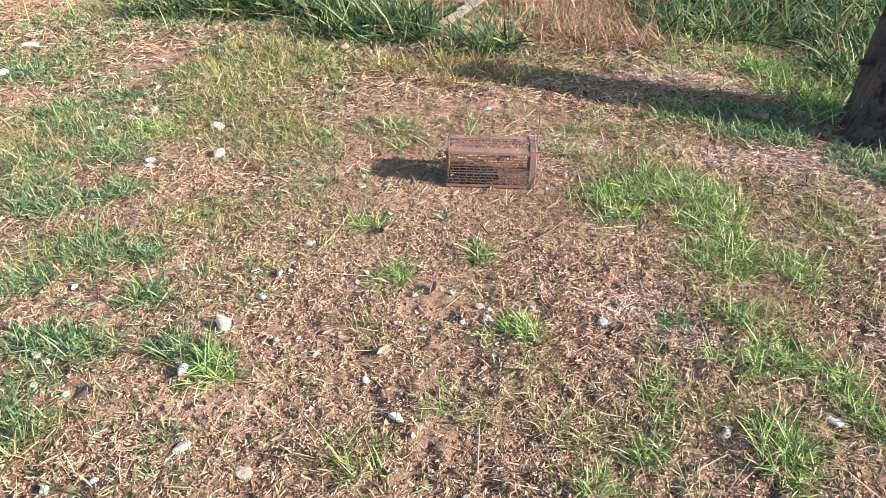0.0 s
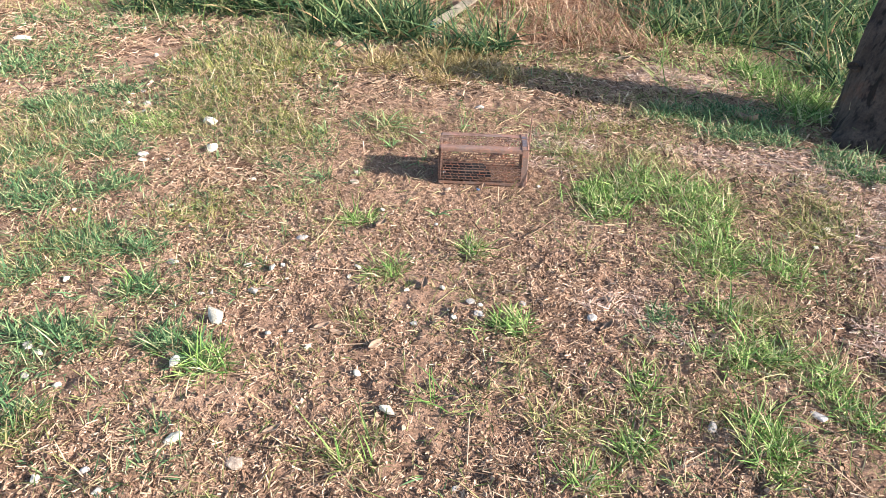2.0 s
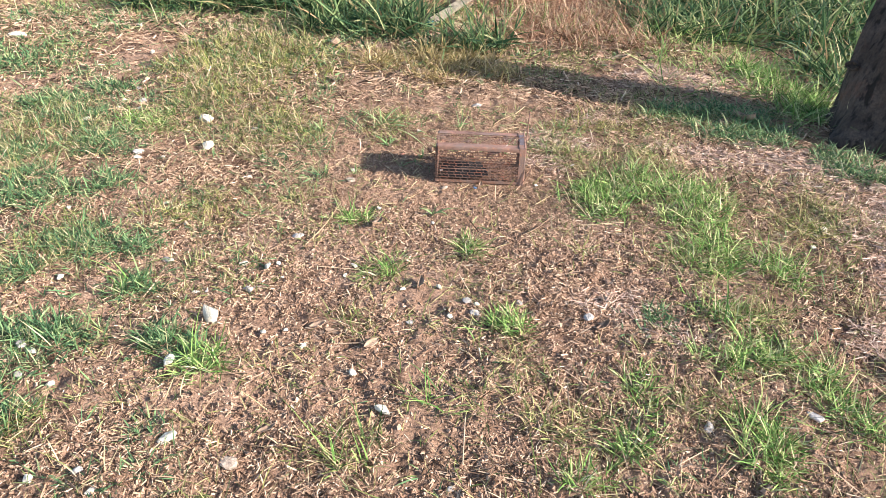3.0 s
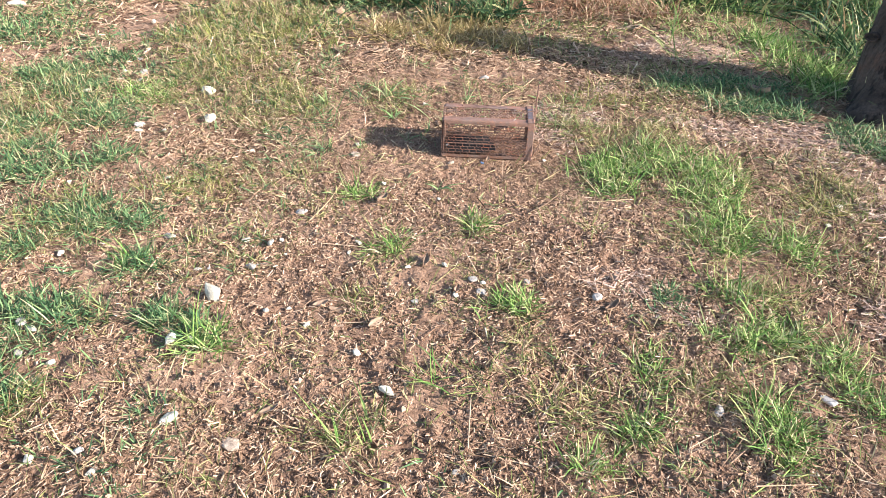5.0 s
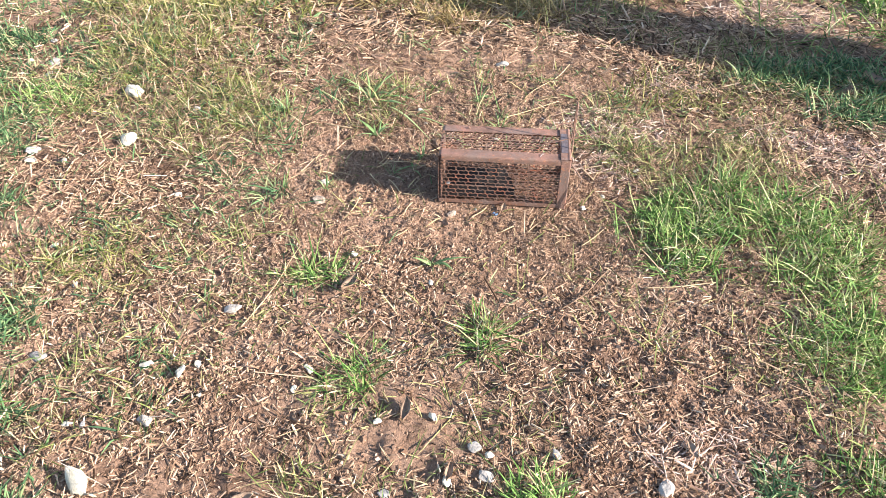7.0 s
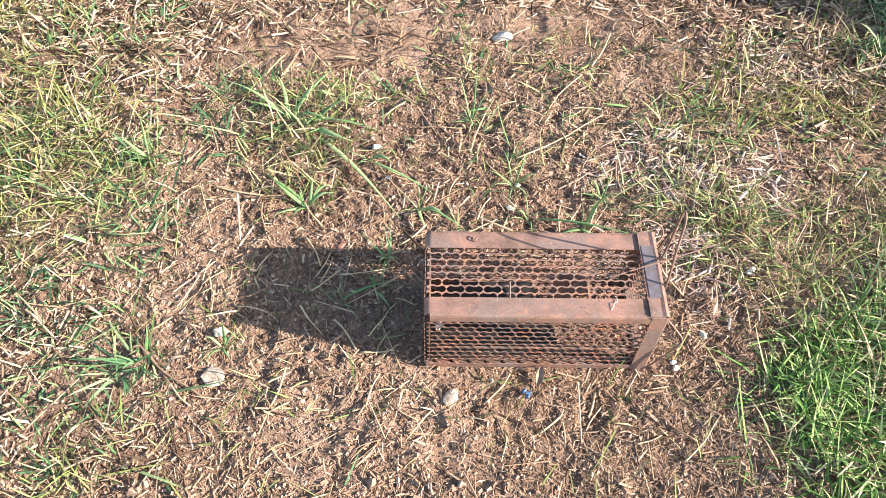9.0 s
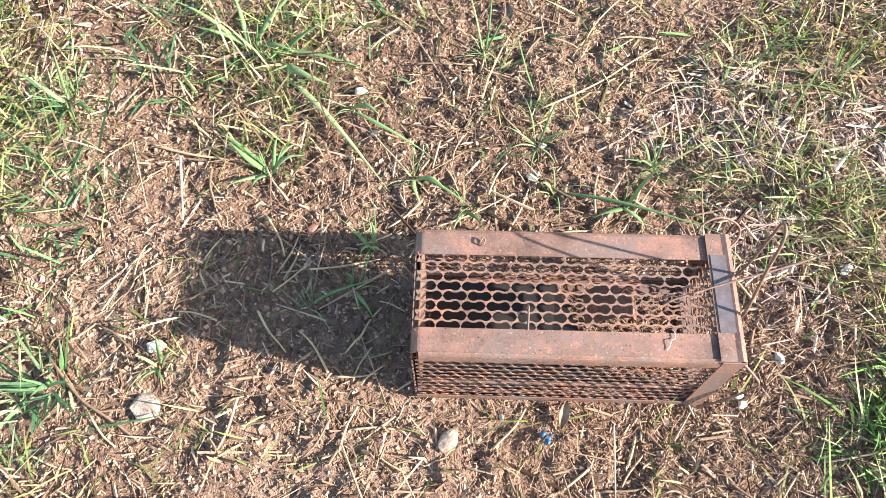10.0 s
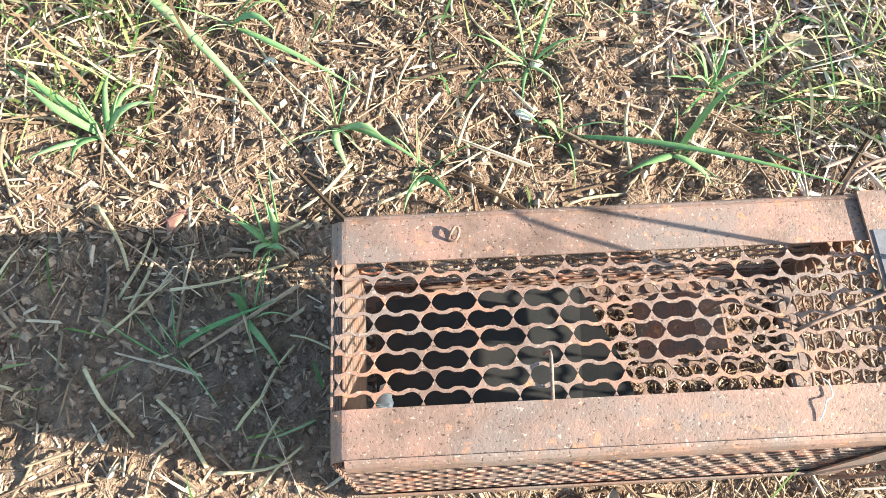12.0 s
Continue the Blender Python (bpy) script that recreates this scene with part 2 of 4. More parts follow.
# near-black colour holds the shade inside the cage
TREADLE_SHADE = solid_material("shade_black_steel", [(0.3, (0.008, 0.0065, 0.0055)), (0.6, (0.022, 0.016, 0.013))], 40, 300, 0.8, 0.3, 0.0005, 0.0)
STEEL = solid_material("bare_grey_steel", [(0.3, (0.10, 0.075, 0.075)), (0.6, (0.15, 0.13, 0.145))], 60, 300, 0.6, 0.3, 0.0005, 0.0)
DULL_STONE = solid_material("mottled_brown_stone", [(0.35, (0.22, 0.165, 0.125)), (0.5, (0.40, 0.32, 0.25)), (0.65, (0.52, 0.43, 0.34))], 130, 420, 0.9, 0.6, 0.003, 0.0)

# ---- small builders ----
rng = np.random.default_rng(7)


def part(name, bm, mat, parent=None, label=""):
    bmesh.ops.recalc_face_normals(bm, faces=bm.faces)
    data = bpy.data.meshes.new(name)
    bm.to_mesh(data)
    bm.free()
    data.materials.append(mat)
    ob = new(name, data)
    if parent:
        ob.parent = parent
    return tagged(ob, label)


def smooth(ob):
    ob.data.polygons.foreach_set("use_smooth", [True] * len(ob.data.polygons))
    return ob


def place(ob, m):
    ob.matrix_basis = m
    return ob


def ribbon(bm, path, thick):
    """A solid ribbon: path holds pairs of edge points (a, b) along the strip; thickness goes to the inner side."""
    rows = []
    n = len(path)
    for i, (a, b) in enumerate(path):
        a, b = Vector(a), Vector(b)
        p, q = Vector(path[max(i - 1, 0)][0]), Vector(path[min(i + 1, n - 1)][0])
        out = (q - p).cross(b - a).normalized() * thick
        rows.append([bm.verts.new(v) for v in (a, b, b - out, a - out)])
    for r, s in zip(rows, rows[1:]):
        for k in range(4):
            bm.faces.new((r[k], r[(k + 1) % 4], s[(k + 1) % 4], s[k]))
    bm.faces.new(rows[0])
    bm.faces.new(rows[-1])


def box(bm, x0, y0, z0, x1, y1, z1, bevel=0.0):
    m = Matrix.Translation(((x0 + x1) / 2, (y0 + y1) / 2, (z0 + z1) / 2)) @ Matrix.Diagonal((x1 - x0, y1 - y0, z1 - z0, 1))
    made = bmesh.ops.create_cube(bm, size=1, matrix=m)["verts"]
    if bevel:
        edges = list({e for v in made for e in v.link_edges})
        bmesh.ops.bevel(bm, geom=edges, offset=bevel, segments=2, affect="EDGES")


def tube(bm, points, radii, sides=8):
    pts = [Vector(p) for p in points]
    if not hasattr(radii, "__len__"):
        radii = [radii] * len(pts)
    rings, up = [], Vector((0.13, 0.27, 0.95))
    for i, p in enumerate(pts):
        d = (pts[min(i + 1, len(pts) - 1)] - pts[max(i - 1, 0)]).normalized()
        u = d.cross(up)
        u = u.normalized() if u.length > 1e-4 else d.cross(Vector((1, 0, 0))).normalized()
        w = u.cross(d)
        up = w
        rings.append([bm.verts.new(p + (u * math.cos(a) + w * math.sin(a)) * radii[i]) for a in [2 * math.pi * k / sides for k in range(sides)]])
    for r, s in zip(rings, rings[1:]):
        for k in range(sides):
            bm.faces.new((r[k], r[(k + 1) % sides], s[(k + 1) % sides], s[k]))
    bm.faces.new(rings[0])
    bm.faces.new(rings[-1])


def curve_points(knots, steps=8):
    """Catmull-Rom points through the knots."""
    k = [Vector(p) for p in knots]
    k = [2 * k[0] - k[1]] + k + [2 * k[-1] - k[-2]]
    out = []
    for i in range(1, len(k) - 2):
        for s in range(steps):
            t = s / steps
            a, b, c, d = k[i - 1], k[i], k[i + 1], k[i + 2]
            out.append(0.5 * ((2 * b) + (c - a) * t + (2 * a - 5 * b + 4 * c - d) * t * t + (3 * b - a - 3 * c + d) * t ** 3))
    return out + [k[-2]]


# ---- the ground ----
LATTICE = rng.random((256, 256))


def value_noise(x, y, scale):
    u, v = np.asarray(x) * scale + 91.3, np.asarray(y) * scale + 57.1
    i, j = np.floor(u).astype(int), np.floor(v).astype(int)
    f, g = u - i, v - j
    f, g = f * f * (3 - 2 * f), g * g * (3 - 2 * g)
    a, b = LATTICE[i % 256, j % 256], LATTICE[(i + 1) % 256, j % 256]
    c, d = LATTICE[i % 256, (j + 1) % 256], LATTICE[(i + 1) % 256, (j + 1) % 256]
    return (a * (1 - f) + b * f) * (1 - g) + (c * (1 - f) + d * f) * g - 0.5


def ground_height(x, y):
    x, y = np.asarray(x, float), np.asarray(y, float)
    near = np.clip((1.25 - np.hypot(x / 3.4, (y - 2.6) / 2.8)) * 4, 0, 1)
    near = near * np.clip(np.minimum(np.minimum(y - 0.2, 5.4 - y), np.minimum(x + 3.4, 3.6 - x)) * 2.5, 0, 1)
    h = 0.024 * value_noise(x, y, 2.3) * (0.3 + 0.7 * near) + near * (0.013 * value_noise(x, y, 9) + 0.014 * value_noise(x, y, 31) + 0.008 * value_noise(x, y, 68))
    far = np.clip(np.hypot(x, y - 2.2) / 1.2 - 0.25, 0, 1)
    h = h * (0.45 + 0.55 * far)
    loose = np.clip((1.1 - np.hypot((x - 0.08) / 0.5, (y - 2.4) / 0.34)) * 4, 0, 1)
    h = h + loose * (0.007 * value_noise(x, y, 60) + 0.006 * value_noise(x + 7, y, 125))
    under = np.clip(1.6 - np.maximum(np.abs(x - 0.15) / 0.16, np.abs(y - 2.263) / 0.08), 0, 0.6) / 0.6
    h = h * (1 - under) - 0.004 * under
    return np.where(np.hypot(x, y) > 12, 0.0, h)


def spaced(lo, fine_lo, yard_lo, yard_hi, fine_hi, hi):
    """Grid lines: 5 mm apart round the cage, 10 mm in the clearing, wider beyond, out to the horizon."""
    fine = np.concatenate([np.arange(fine_lo, yard_lo - 0.004, 0.010), np.arange(yard_lo, yard_hi - 0.002, 0.005), np.arange(yard_hi, fine_hi, 0.010)])
    left = np.arange(fine_lo - 0.035, lo, -0.035)[::-1]
    right = np.arange(fine_hi, hi, 0.035)
    reach = 0.12 * 1.42 ** np.arange(1, 23)
    return np.concatenate([left[0] - reach[::-1], left, fine, right, right[-1] + reach])


def build_ground():
    xs = spaced(-3.4, -1.1, -0.36, 0.50, 1.3, 3.6)
    ys = spaced(0.2, 0.85, 2.10, 2.66, 2.9, 5.4)
    gx, gy = np.meshgrid(xs, ys, indexing="ij")
    co = np.stack([gx, gy, ground_height(gx, gy)], -1).reshape(-1, 3)
    n, m = len(xs), len(ys)
    i, j = np.meshgrid(np.arange(n - 1), np.arange(m - 1), indexing="ij")
    a = (i * m + j).ravel()
    return flat_mesh("ground", co, np.stack([a, a + m, a + m + 1, a + 1], -1), SOIL, shade=True)


def flat_mesh(name, co, quads, mat, tris=None, shade=False):
    """One mesh object from arrays of places and faces."""
    data = bpy.data.meshes.new(name)
    data.vertices.add(len(co))
    data.vertices.foreach_set("co", np.asarray(co, np.float32).ravel())
    loops = [np.asarray(quads).ravel()]
    totals = [np.full(len(quads), 4)]
    if tris is not None:
        loops.append(np.asarray(tris).ravel())
        totals.append(np.full(len(tris), 3))
    loops, totals = np.concatenate(loops).astype(np.int32), np.concatenate(totals).astype(np.int32)
    data.loops.add(len(loops))
    data.loops.foreach_set("vertex_index", loops)
    data.polygons.add(len(totals))
    data.polygons.foreach_set("loop_start", (np.cumsum(totals) - totals).astype(np.int32))
    data.polygons.foreach_set("use_smooth", np.full(len(totals), shade))
    data.update(calc_edges=True)
    data.materials.append(mat)
    return new(name, data)


tagged(build_ground(), "dry pinkish brown earth with crumbs and bare patches", "ground", kind="structure")

# ---- the wire cage trap ----
L, W, H = 0.300, 0.137, 0.131
PITCH = 0.0234


def perforated(bm, length, height, rows, m, depth=0.0010, phase=0.0, fine=24):
    """Perforated sheet: rows of peanut-shaped holes, every other row set off by a quarter of the pitch."""
    step = height / rows
    bulge, apart, waist = 0.486 * step, PITCH / 4 + 0.0001, 0.355 * step

    def half_hole(k, u):
        if k < 0 or k >= rows:
            return step / 2 - 0.0004
        d = (u + phase - (PITCH / 4 if k % 2 else 0)) % PITCH
        d = abs(d - PITCH / 2)
        gap = bulge ** 2 - (d - apart) ** 2
        ring = math.sqrt(gap) if gap > 0 else 0.0
        return max(ring, waist) if d < apart else ring

    count = max(int(length / PITCH * fine), 8)
    us = [length * i / count for i in range(count + 1)]
    for k in range(rows + 1):
        ring = []
        for u in us:
            lo = (k - 0.5) * step + half_hole(k - 1, u)
            hi = (k + 0.5) * step - half_hole(k, u)
            lo, hi = max(lo, -0.0005), min(hi, height + 0.0005)
            ring.append([bm.verts.new(m @ Vector(p)) for p in ((u, lo, 0), (u, hi, 0), (u, hi, -depth), (u, lo, -depth))])
        for r, s in zip(ring, ring[1:]):
            for q in range(4):
                bm.faces.new((r[q], r[(q + 1) % 4], s[(q + 1) % 4], s[q]))


def axes(o, u, v):
    u, v = Vector(u), Vector(v)
    w = u.cross(v)
    return Matrix(((u.x, v.x, w.x, o[0]), (u.y, v.y, w.y, o[1]), (u.z, v.z, w.z, o[2]), (0, 0, 0, 1)))


def panel(name, parent, length, height, rows, m, phase=0.0, mat=None):
    bm = bmesh.new()
    perforated(bm, length, height, rows, m, phase=phase)
    return part(name, bm, mat or RUST_MESH, parent)


def strap(trap, side):
    """A top strap along the cage, bent down over the closed end, with a rolled outer edge."""
    bm = bmesh.new()
    wide, r = 0.0285, 0.009
    y0, y1 = (0.003, wide) if side == 0 else (W - wide, W - 0.003)
    path = [((L, y0, H), (L, y1, H))]
    for k in range(7):
        a = math.pi / 2 * k / 6
        path.append(((r - r * math.sin(a) - 0.002, y0, H - r + r * math.cos(a)), (r - r * math.sin(a) - 0.002, y1, H - r + r * math.cos(a))))
    path.append(((-0.002, y0, 0.004), (-0.002, y1, 0.004)))
    ribbon(bm, path[::-1], 0.0012)
    edge = [(0.0, H - 0.0125), (0.0, H - 0.004), (0.0006, H - 0.0018), (0.0018, H - 0.0005), (0.0034, H)]
    pts = [(y if side == 0 else W - y, z) for y, z in edge]
    ribbon(bm, [((0.006, y, z), (L, y, z)) for y, z in (pts if side == 0 else pts[::-1])], 0.0011)
    return part("top_strap", bm, RUST, trap, "flat rusty strap with a rolled edge")


def build_trap():
    trap = new("cage_trap")
    tagged(trap, "rusty brown perforated metal cage trap standing on dry ground", "trap")
    for side in (0, 1):
        strap(trap, side)
    panel("top_mesh", trap, L - 0.018, W - 0.052, 8, axes((0.001, 0.026, H - 0.0013), (1, 0, 0), (0, 1, 0)), 0.004)
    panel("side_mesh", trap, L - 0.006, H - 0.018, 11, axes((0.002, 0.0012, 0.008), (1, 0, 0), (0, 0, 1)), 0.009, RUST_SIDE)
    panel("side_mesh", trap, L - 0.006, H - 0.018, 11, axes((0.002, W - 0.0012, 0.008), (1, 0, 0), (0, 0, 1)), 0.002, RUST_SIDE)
    # floor mesh in the darker rust, to deepen the shade inside the cage
    panel("floor_mesh", trap, L - 0.006, W - 0.006, 13, axes((0.002, 0.003, 0.004), (1, 0, 0), (0, 1, 0)), 0.006, RUST_DARK)
    panel("end_mesh", trap, W - 0.004, H - 0.012, 11, axes((-0.0005, 0.002, 0.006), (0, 1, 0), (0, 0, 1)), 0.005)
    # unseen sheet, added to stop the sun so the cage's shadow is dense
    bm = bmesh.new()
    box(bm, 0.004, 0.004, 0.003, 0.0052, W - 0.004, H - 0.006, 0.0003)
    part("end_blocker", bm, RUST_DARK, trap, "added dark rusted sheet behind the end mesh, blocking the sun")
    # guessed treadle plate low over the floor, near-black for the shade inside the cage
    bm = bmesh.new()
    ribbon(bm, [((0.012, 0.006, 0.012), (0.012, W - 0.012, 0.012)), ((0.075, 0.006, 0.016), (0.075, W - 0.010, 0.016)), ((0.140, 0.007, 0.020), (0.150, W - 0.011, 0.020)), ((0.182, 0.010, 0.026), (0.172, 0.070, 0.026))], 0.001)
    part("treadle_plate", bm, TREADLE_SHADE, trap, "sheet treadle low over the cage floor, near-black for the shade inside")
    # the shut door
    panel("mesh_door", trap, W - 0.008, H - 0.010, 11, axes((L - 0.004, 0.004, 0.005), (0, 1, 0), (0, 0, 1)), 0.011)
    # bottom rails
    for y, s in ((0.0, 1), (W, -1)):
        bm = bmesh.new()
        pts = [((0.0, y, 0.011), (L, y, 0.011)), ((0.0, y, 0.002), (L, y, 0.002)), ((0.0, y + s * 0.002, 0.0), (L, y + s * 0.002, 0.0)), ((0.0, y + s * 0.016, 0.0), (L, y + s * 0.016, 0.0))]
        ribbon(bm, pts, 0.0011 * -s)
        part("bottom_rail", bm, RUST_DARK, trap)
    # the frame round the door
    bm = bmesh.new()
    x0 = L - 0.021
    prof = [(x0, H + 0.0016), (L - 0.006, H + 0.0016), (L - 0.0015, H + 0.0030), (L + 0.0012, H + 0.0024), (L + 0.0020, H - 0.002), (L + 0.0020, H - 0.014)]
    ribbon(bm, [((x, 0.0, z), (x, W, z)) for x, z in prof[::-1]], 0.0012)
    bar = part("end_bar", bm, RUST, trap, "rusty top bar over the mesh door")
    bm = bmesh.new()
    box(bm, L - 0.0190, 0.029, H + 0.0022, L - 0.0035, W - 0.024, H + 0.0036, 0.0004)
    part("bare_strip", bm, STEEL, bar, "bare dark grey strip of steel")
    for y, s in ((-0.0014, 1), (W + 0.0014, -1)):
        bm = bmesh.new()
        ribbon(bm, [((L - 0.019, y, 0.0), (L - 0.019, y, H + 0.001)), ((L + 0.0005, y, 0.0), (L + 0.0005, y, H + 0.001)), ((L + 0.0022, y + s * 0.0016, 0.0), (L + 0.0022, y + s * 0.0016, H + 0.001)), ((L + 0.0022, y + s * 0.013, 0.0), (L + 0.0022, y + s * 0.013, H + 0.001))], 0.0011 * s)
        part("end_post", bm, RUST, trap)
    bm = bmesh.new()
    box(bm, L - 0.012, 0.002, -0.001, L + 0.003, W - 0.002, 0.0025, 0.0004)
    part("end_sill", bm, RUST_DARK, trap)
    # wires
    def wire(name, knots, r, label=""):
        b = bmesh.new()
        tube(b, curve_points(knots, 7), r, 8)
        smooth(part(name, b, RUST_DARK, trap, label))
    wire("loop_wire", [(L + 0.004, 0.048, H - 0.012), (L + 0.005, 0.050, H + 0.01), (L + 0.007, 0.069, H + 0.058), (L + 0.009, 0.082, H + 0.090), (L + 0.009, 0.092, H + 0.099), (L + 0.009, 0.099, H + 0.094), (L + 0.008, 0.097, H + 0.078), (L + 0.006, 0.092, H + 0.03), (L + 0.004, 0.092, H - 0.012)], 0.0015, "tall loop of rusty wire standing above the door end")
    wire("back_ring", [(L - 0.026, W + 0.001, H - 0.004), (L - 0.022, W + 0.010, H + 0.006), (L - 0.004, W + 0.017, H + 0.008), (L + 0.016, W + 0.014, H - 0.004), (L + 0.018, W + 0.004, H - 0.016), (L + 0.004, W - 0.010, H - 0.018)], 0.0013, "bent ring of rusty wire")
    wire("front_ring", [(L + 0.003, 0.004, H - 0.010), (L + 0.020, -0.001, H - 0.030), (L + 0.030, -0.004, H - 0.046), (L + 0.026, -0.006, H - 0.060), (L + 0.008, -0.006, 0.03), (L - 0.004, -0.004, 0.006)], 0.0013, "bent hook of rusty wire")
    wire("trigger_rod", [(0.234, 0.060, H - 0.006), (0.236, 0.0605, H + 0.001), (0.244, 0.063, H + 0.004), (0.29, 0.079, H + 0.008), (0.335, 0.092, H + 0.014), (0.372, 0.104, H + 0.020)], 0.0011, "thin rusty rod lying across the end bar")
    wire("cross_rod", [(0.106, 0.028, H + 0.0005), (0.107, 0.052, H + 0.0015), (0.106, 0.056, H - 0.012)], 0.0010)
    wire("mid_rail", [(0.002, 0.0025, 0.050), (L * 0.5, 0.0025, 0.051), (L - 0.01, 0.0025, 0.050)], 0.0011)
    wire("twist_wire", [(0.060, W - 0.018, H - 0.002), (0.061, W - 0.016, H + 0.003), (0.064, W - 0.011, H + 0.004), (0.066, W - 0.013, H + 0.003), (0.064, W - 0.018, H + 0.0015), (0.060, W - 0.017, H + 0.001)], 0.0008, "small twist of wire on the strap")
    # made-up plate and rod in place of an unclear sunlit orange patch
    bm = bmesh.new()
    ribbon(bm, [((0.172, 0.062, 0.060), (0.172, 0.100, 0.060)), ((0.182, 0.060, 0.078), (0.182, 0.100, 0.078)), ((0.198, 0.062, 0.086), (0.198, 0.098, 0.086)), ((0.216, 0.064, 0.082), (0.216, 0.094, 0.082)), ((0.224, 0.066, 0.068), (0.224, 0.092, 0.068))], 0.0012)
    part("added_plate", bm, RUST_SIDE, trap, "added curved rusty plate for a bright orange patch inside the cage")
    wire("added_rod", [(0.198, 0.080, 0.086), (0.199, 0.080, 0.104), (0.205, 0.078, H - 0.004), (0.236, 0.062, H - 0.004)], 0.0012)
    # the front side leans in a little towards the top
    for ob in trap.children_recursive:
        for v in ob.data.vertices:
            v.co.y += 0.010 * max(v.co.z / H, 0) * (1 - v.co.y / W)
    trap.matrix_basis = pose(0.0, 2.2, 0.0, 0, 0, -1.9)
    return trap


build_trap()

# ---- the leaning trunk ----


KNOT_AT, KNOT_OUT = Vector((1.603, 2.762, 0.259)), Vector((-0.72, -0.62, 0.32))


def build_trunk():
    tree = new("tree_trunk")
    tagged(tree, "thick leaning weathered grey-brown tree trunk with a knot", "tree trunk")
    knots = [(1.76, 2.66, -0.10), (1.762, 2.69, 0.02), (1.760, 2.77, 0.25), (1.818, 2.85, 0.48), (1.87, 2.905, 0.66), (1.90, 2.94, 0.80)]
    pts = curve_points(knots, 7)
    n, sides = len(pts), 56
    bm = bmesh.new()
    radii = [0.150 + 0.075 * math.exp(-max(p.z, 0) / 0.10) - 0.022 * max(p.z, 0) for p in pts]
    tube(bm, pts, radii, sides)
    for v in bm.verts:
        axis = min(pts, key=lambda p: (p - v.co).length_squared)
        out = (v.co - axis).normalized()
        a = math.atan2(out.y, out.x)
        ridge = noise.noise(Vector((math.cos(a) * 2.2, math.sin(a) * 2.2, v.co.z * 1.3))) * 0.026
        crack = noise.noise(Vector((math.cos(a) * 9, math.sin(a) * 9, v.co.z * 3))) * 0.010
        root = 0.03 * math.cos(5 * a + 1) * math.exp(-max(v.co.z, 0) / 0.09)
        v.co += out * (ridge + crack + root)
        if v.co.z > 0.76:
            v.co.z += 0.05 * noise.noise(v.co * 14)
    smooth(part("trunk", bm, BARK, tree))
    bm = bmesh.new()
    loop = [(math.cos(a) * 0.026, math.sin(a) * 0.019, 0.003 * math.sin(2 * a + 1)) for a in [2 * math.pi * k / 18 for k in range(19)]]
    tube(bm, loop, [0.0075 + 0.0035 * math.sin(k * 0.35 + 0.6) for k in range(19)], 8)
    for v in bm.verts:
        v.co += Vector((0, 0, 1)) * 0.004 * noise.noise(v.co * 70) + v.co * 0.14 * noise.noise(v.co * 45)
    knot = smooth(part("knot", bm, BARK, tree, "dark knot where a branch broke off"))
    place(knot, look(KNOT_AT + KNOT_OUT * 0.006, KNOT_AT - KNOT_OUT) @ Matrix.Diagonal((0.85, 0.7, 0.7, 1)))
    # shallow plug, its near-black colour stands for shade in the knot's hollow
    bm = bmesh.new()
    bmesh.ops.create_icosphere(bm, subdivisions=3, radius=0.026, matrix=pose(0, 0, -0.005) @ Matrix.Diagonal((1.1, 0.75, 0.30, 1)))
    for v in bm.verts:
        v.co += v.co * 0.2 * noise.noise(v.co * 60)
    hollow = smooth(part("hollow", bm, HOLLOW_SHADE, knot, "plug coloured near-black for the shade in the hollow"))
    return tree


build_trunk()

# ---- grass ----
LUSH_SPOTS = [(0.55, 2.08, 0.1, 0.13), (0.69, 2.22, 0.16, 0.13), (0.86, 2.11, 0.13, 0.14), (0.81, 1.97, 0.09, 0.08), (0.82, 1.85, 0.1, 0.08), (0.85, 1.75, 0.12, 0.08), (1.02, 1.73, 0.07, 0.1), (0.76, 1.52, 0.08, 0.06), (0.83, 1.36, 0.09, 0.08), (0.72, 1.33, 0.07, 0.05), (0.93, 1.25, 0.07, 0.09), (0.73, 1.09, 0.06, 0.11), (0.96, 1.15, 0.06, 0.08), (0.51, 1.2, 0.04, 0.1), (0.45, 1.05, 0.06, 0.05), (0.35, 0.98, 0.07, 0.04), (0.2, 1.44, 0.06, 0.06), (-0.12, 1.67, 0.05, 0.05), (-0.25, 1.94, 0.08, 0.04), (-0.5, 1.27, 0.05, 0.06), (1.49, 3.35, 0.1, 0.16), (1.62, 2.97, 0.1, 0.24), (-1.14, 2.62, 0.11, 0.08), (0.11, 1.8, 0.03, 0.06)]
DEEP_SPOTS = [(-0.78, 1.56, 0.08, 0.08), (-0.92, 1.34, 0.14, 0.07), (-1.52, 2.31, 0.10, 0.11), (-1.39, 2.18, 0.12, 0.06), (-1.24, 2.42, 0.13, 0.12), (-1.11, 2.12, 0.08, 0.09), (-1.14, 1.59, 0.08, 0.06), (-0.57, 1.32, 0.06, 0.06), (-0.85, 1.76, 0.07, 0.06), (1.1, 2.84, 0.27, 0.11), (1.52, 2.38, 0.12, 0.14), (1.23, 2.65, 0.18, 0.11), (-2.01, 3.23, 0.12, 0.15), (-0.93, 1.24, 0.06, 0.03), (0.6, 1.48, 0.03, 0.05), (-1.6, 2.8, 0.14, 0.10), (-1.42, 2.95, 0.12, 0.08), (-1.75, 2.2, 0.2, 0.2), (-1.35, 1.4, 0.15, 0.2), (-0.95, 1.06, 0.10, 0.12), (-1.02, 1.78, 0.13, 0.10), (-1.30, 2.02, 0.14, 0.10), (-0.68, 1.36, 0.07, 0.05), (-1.45, 2.62, 0.14, 0.10)]
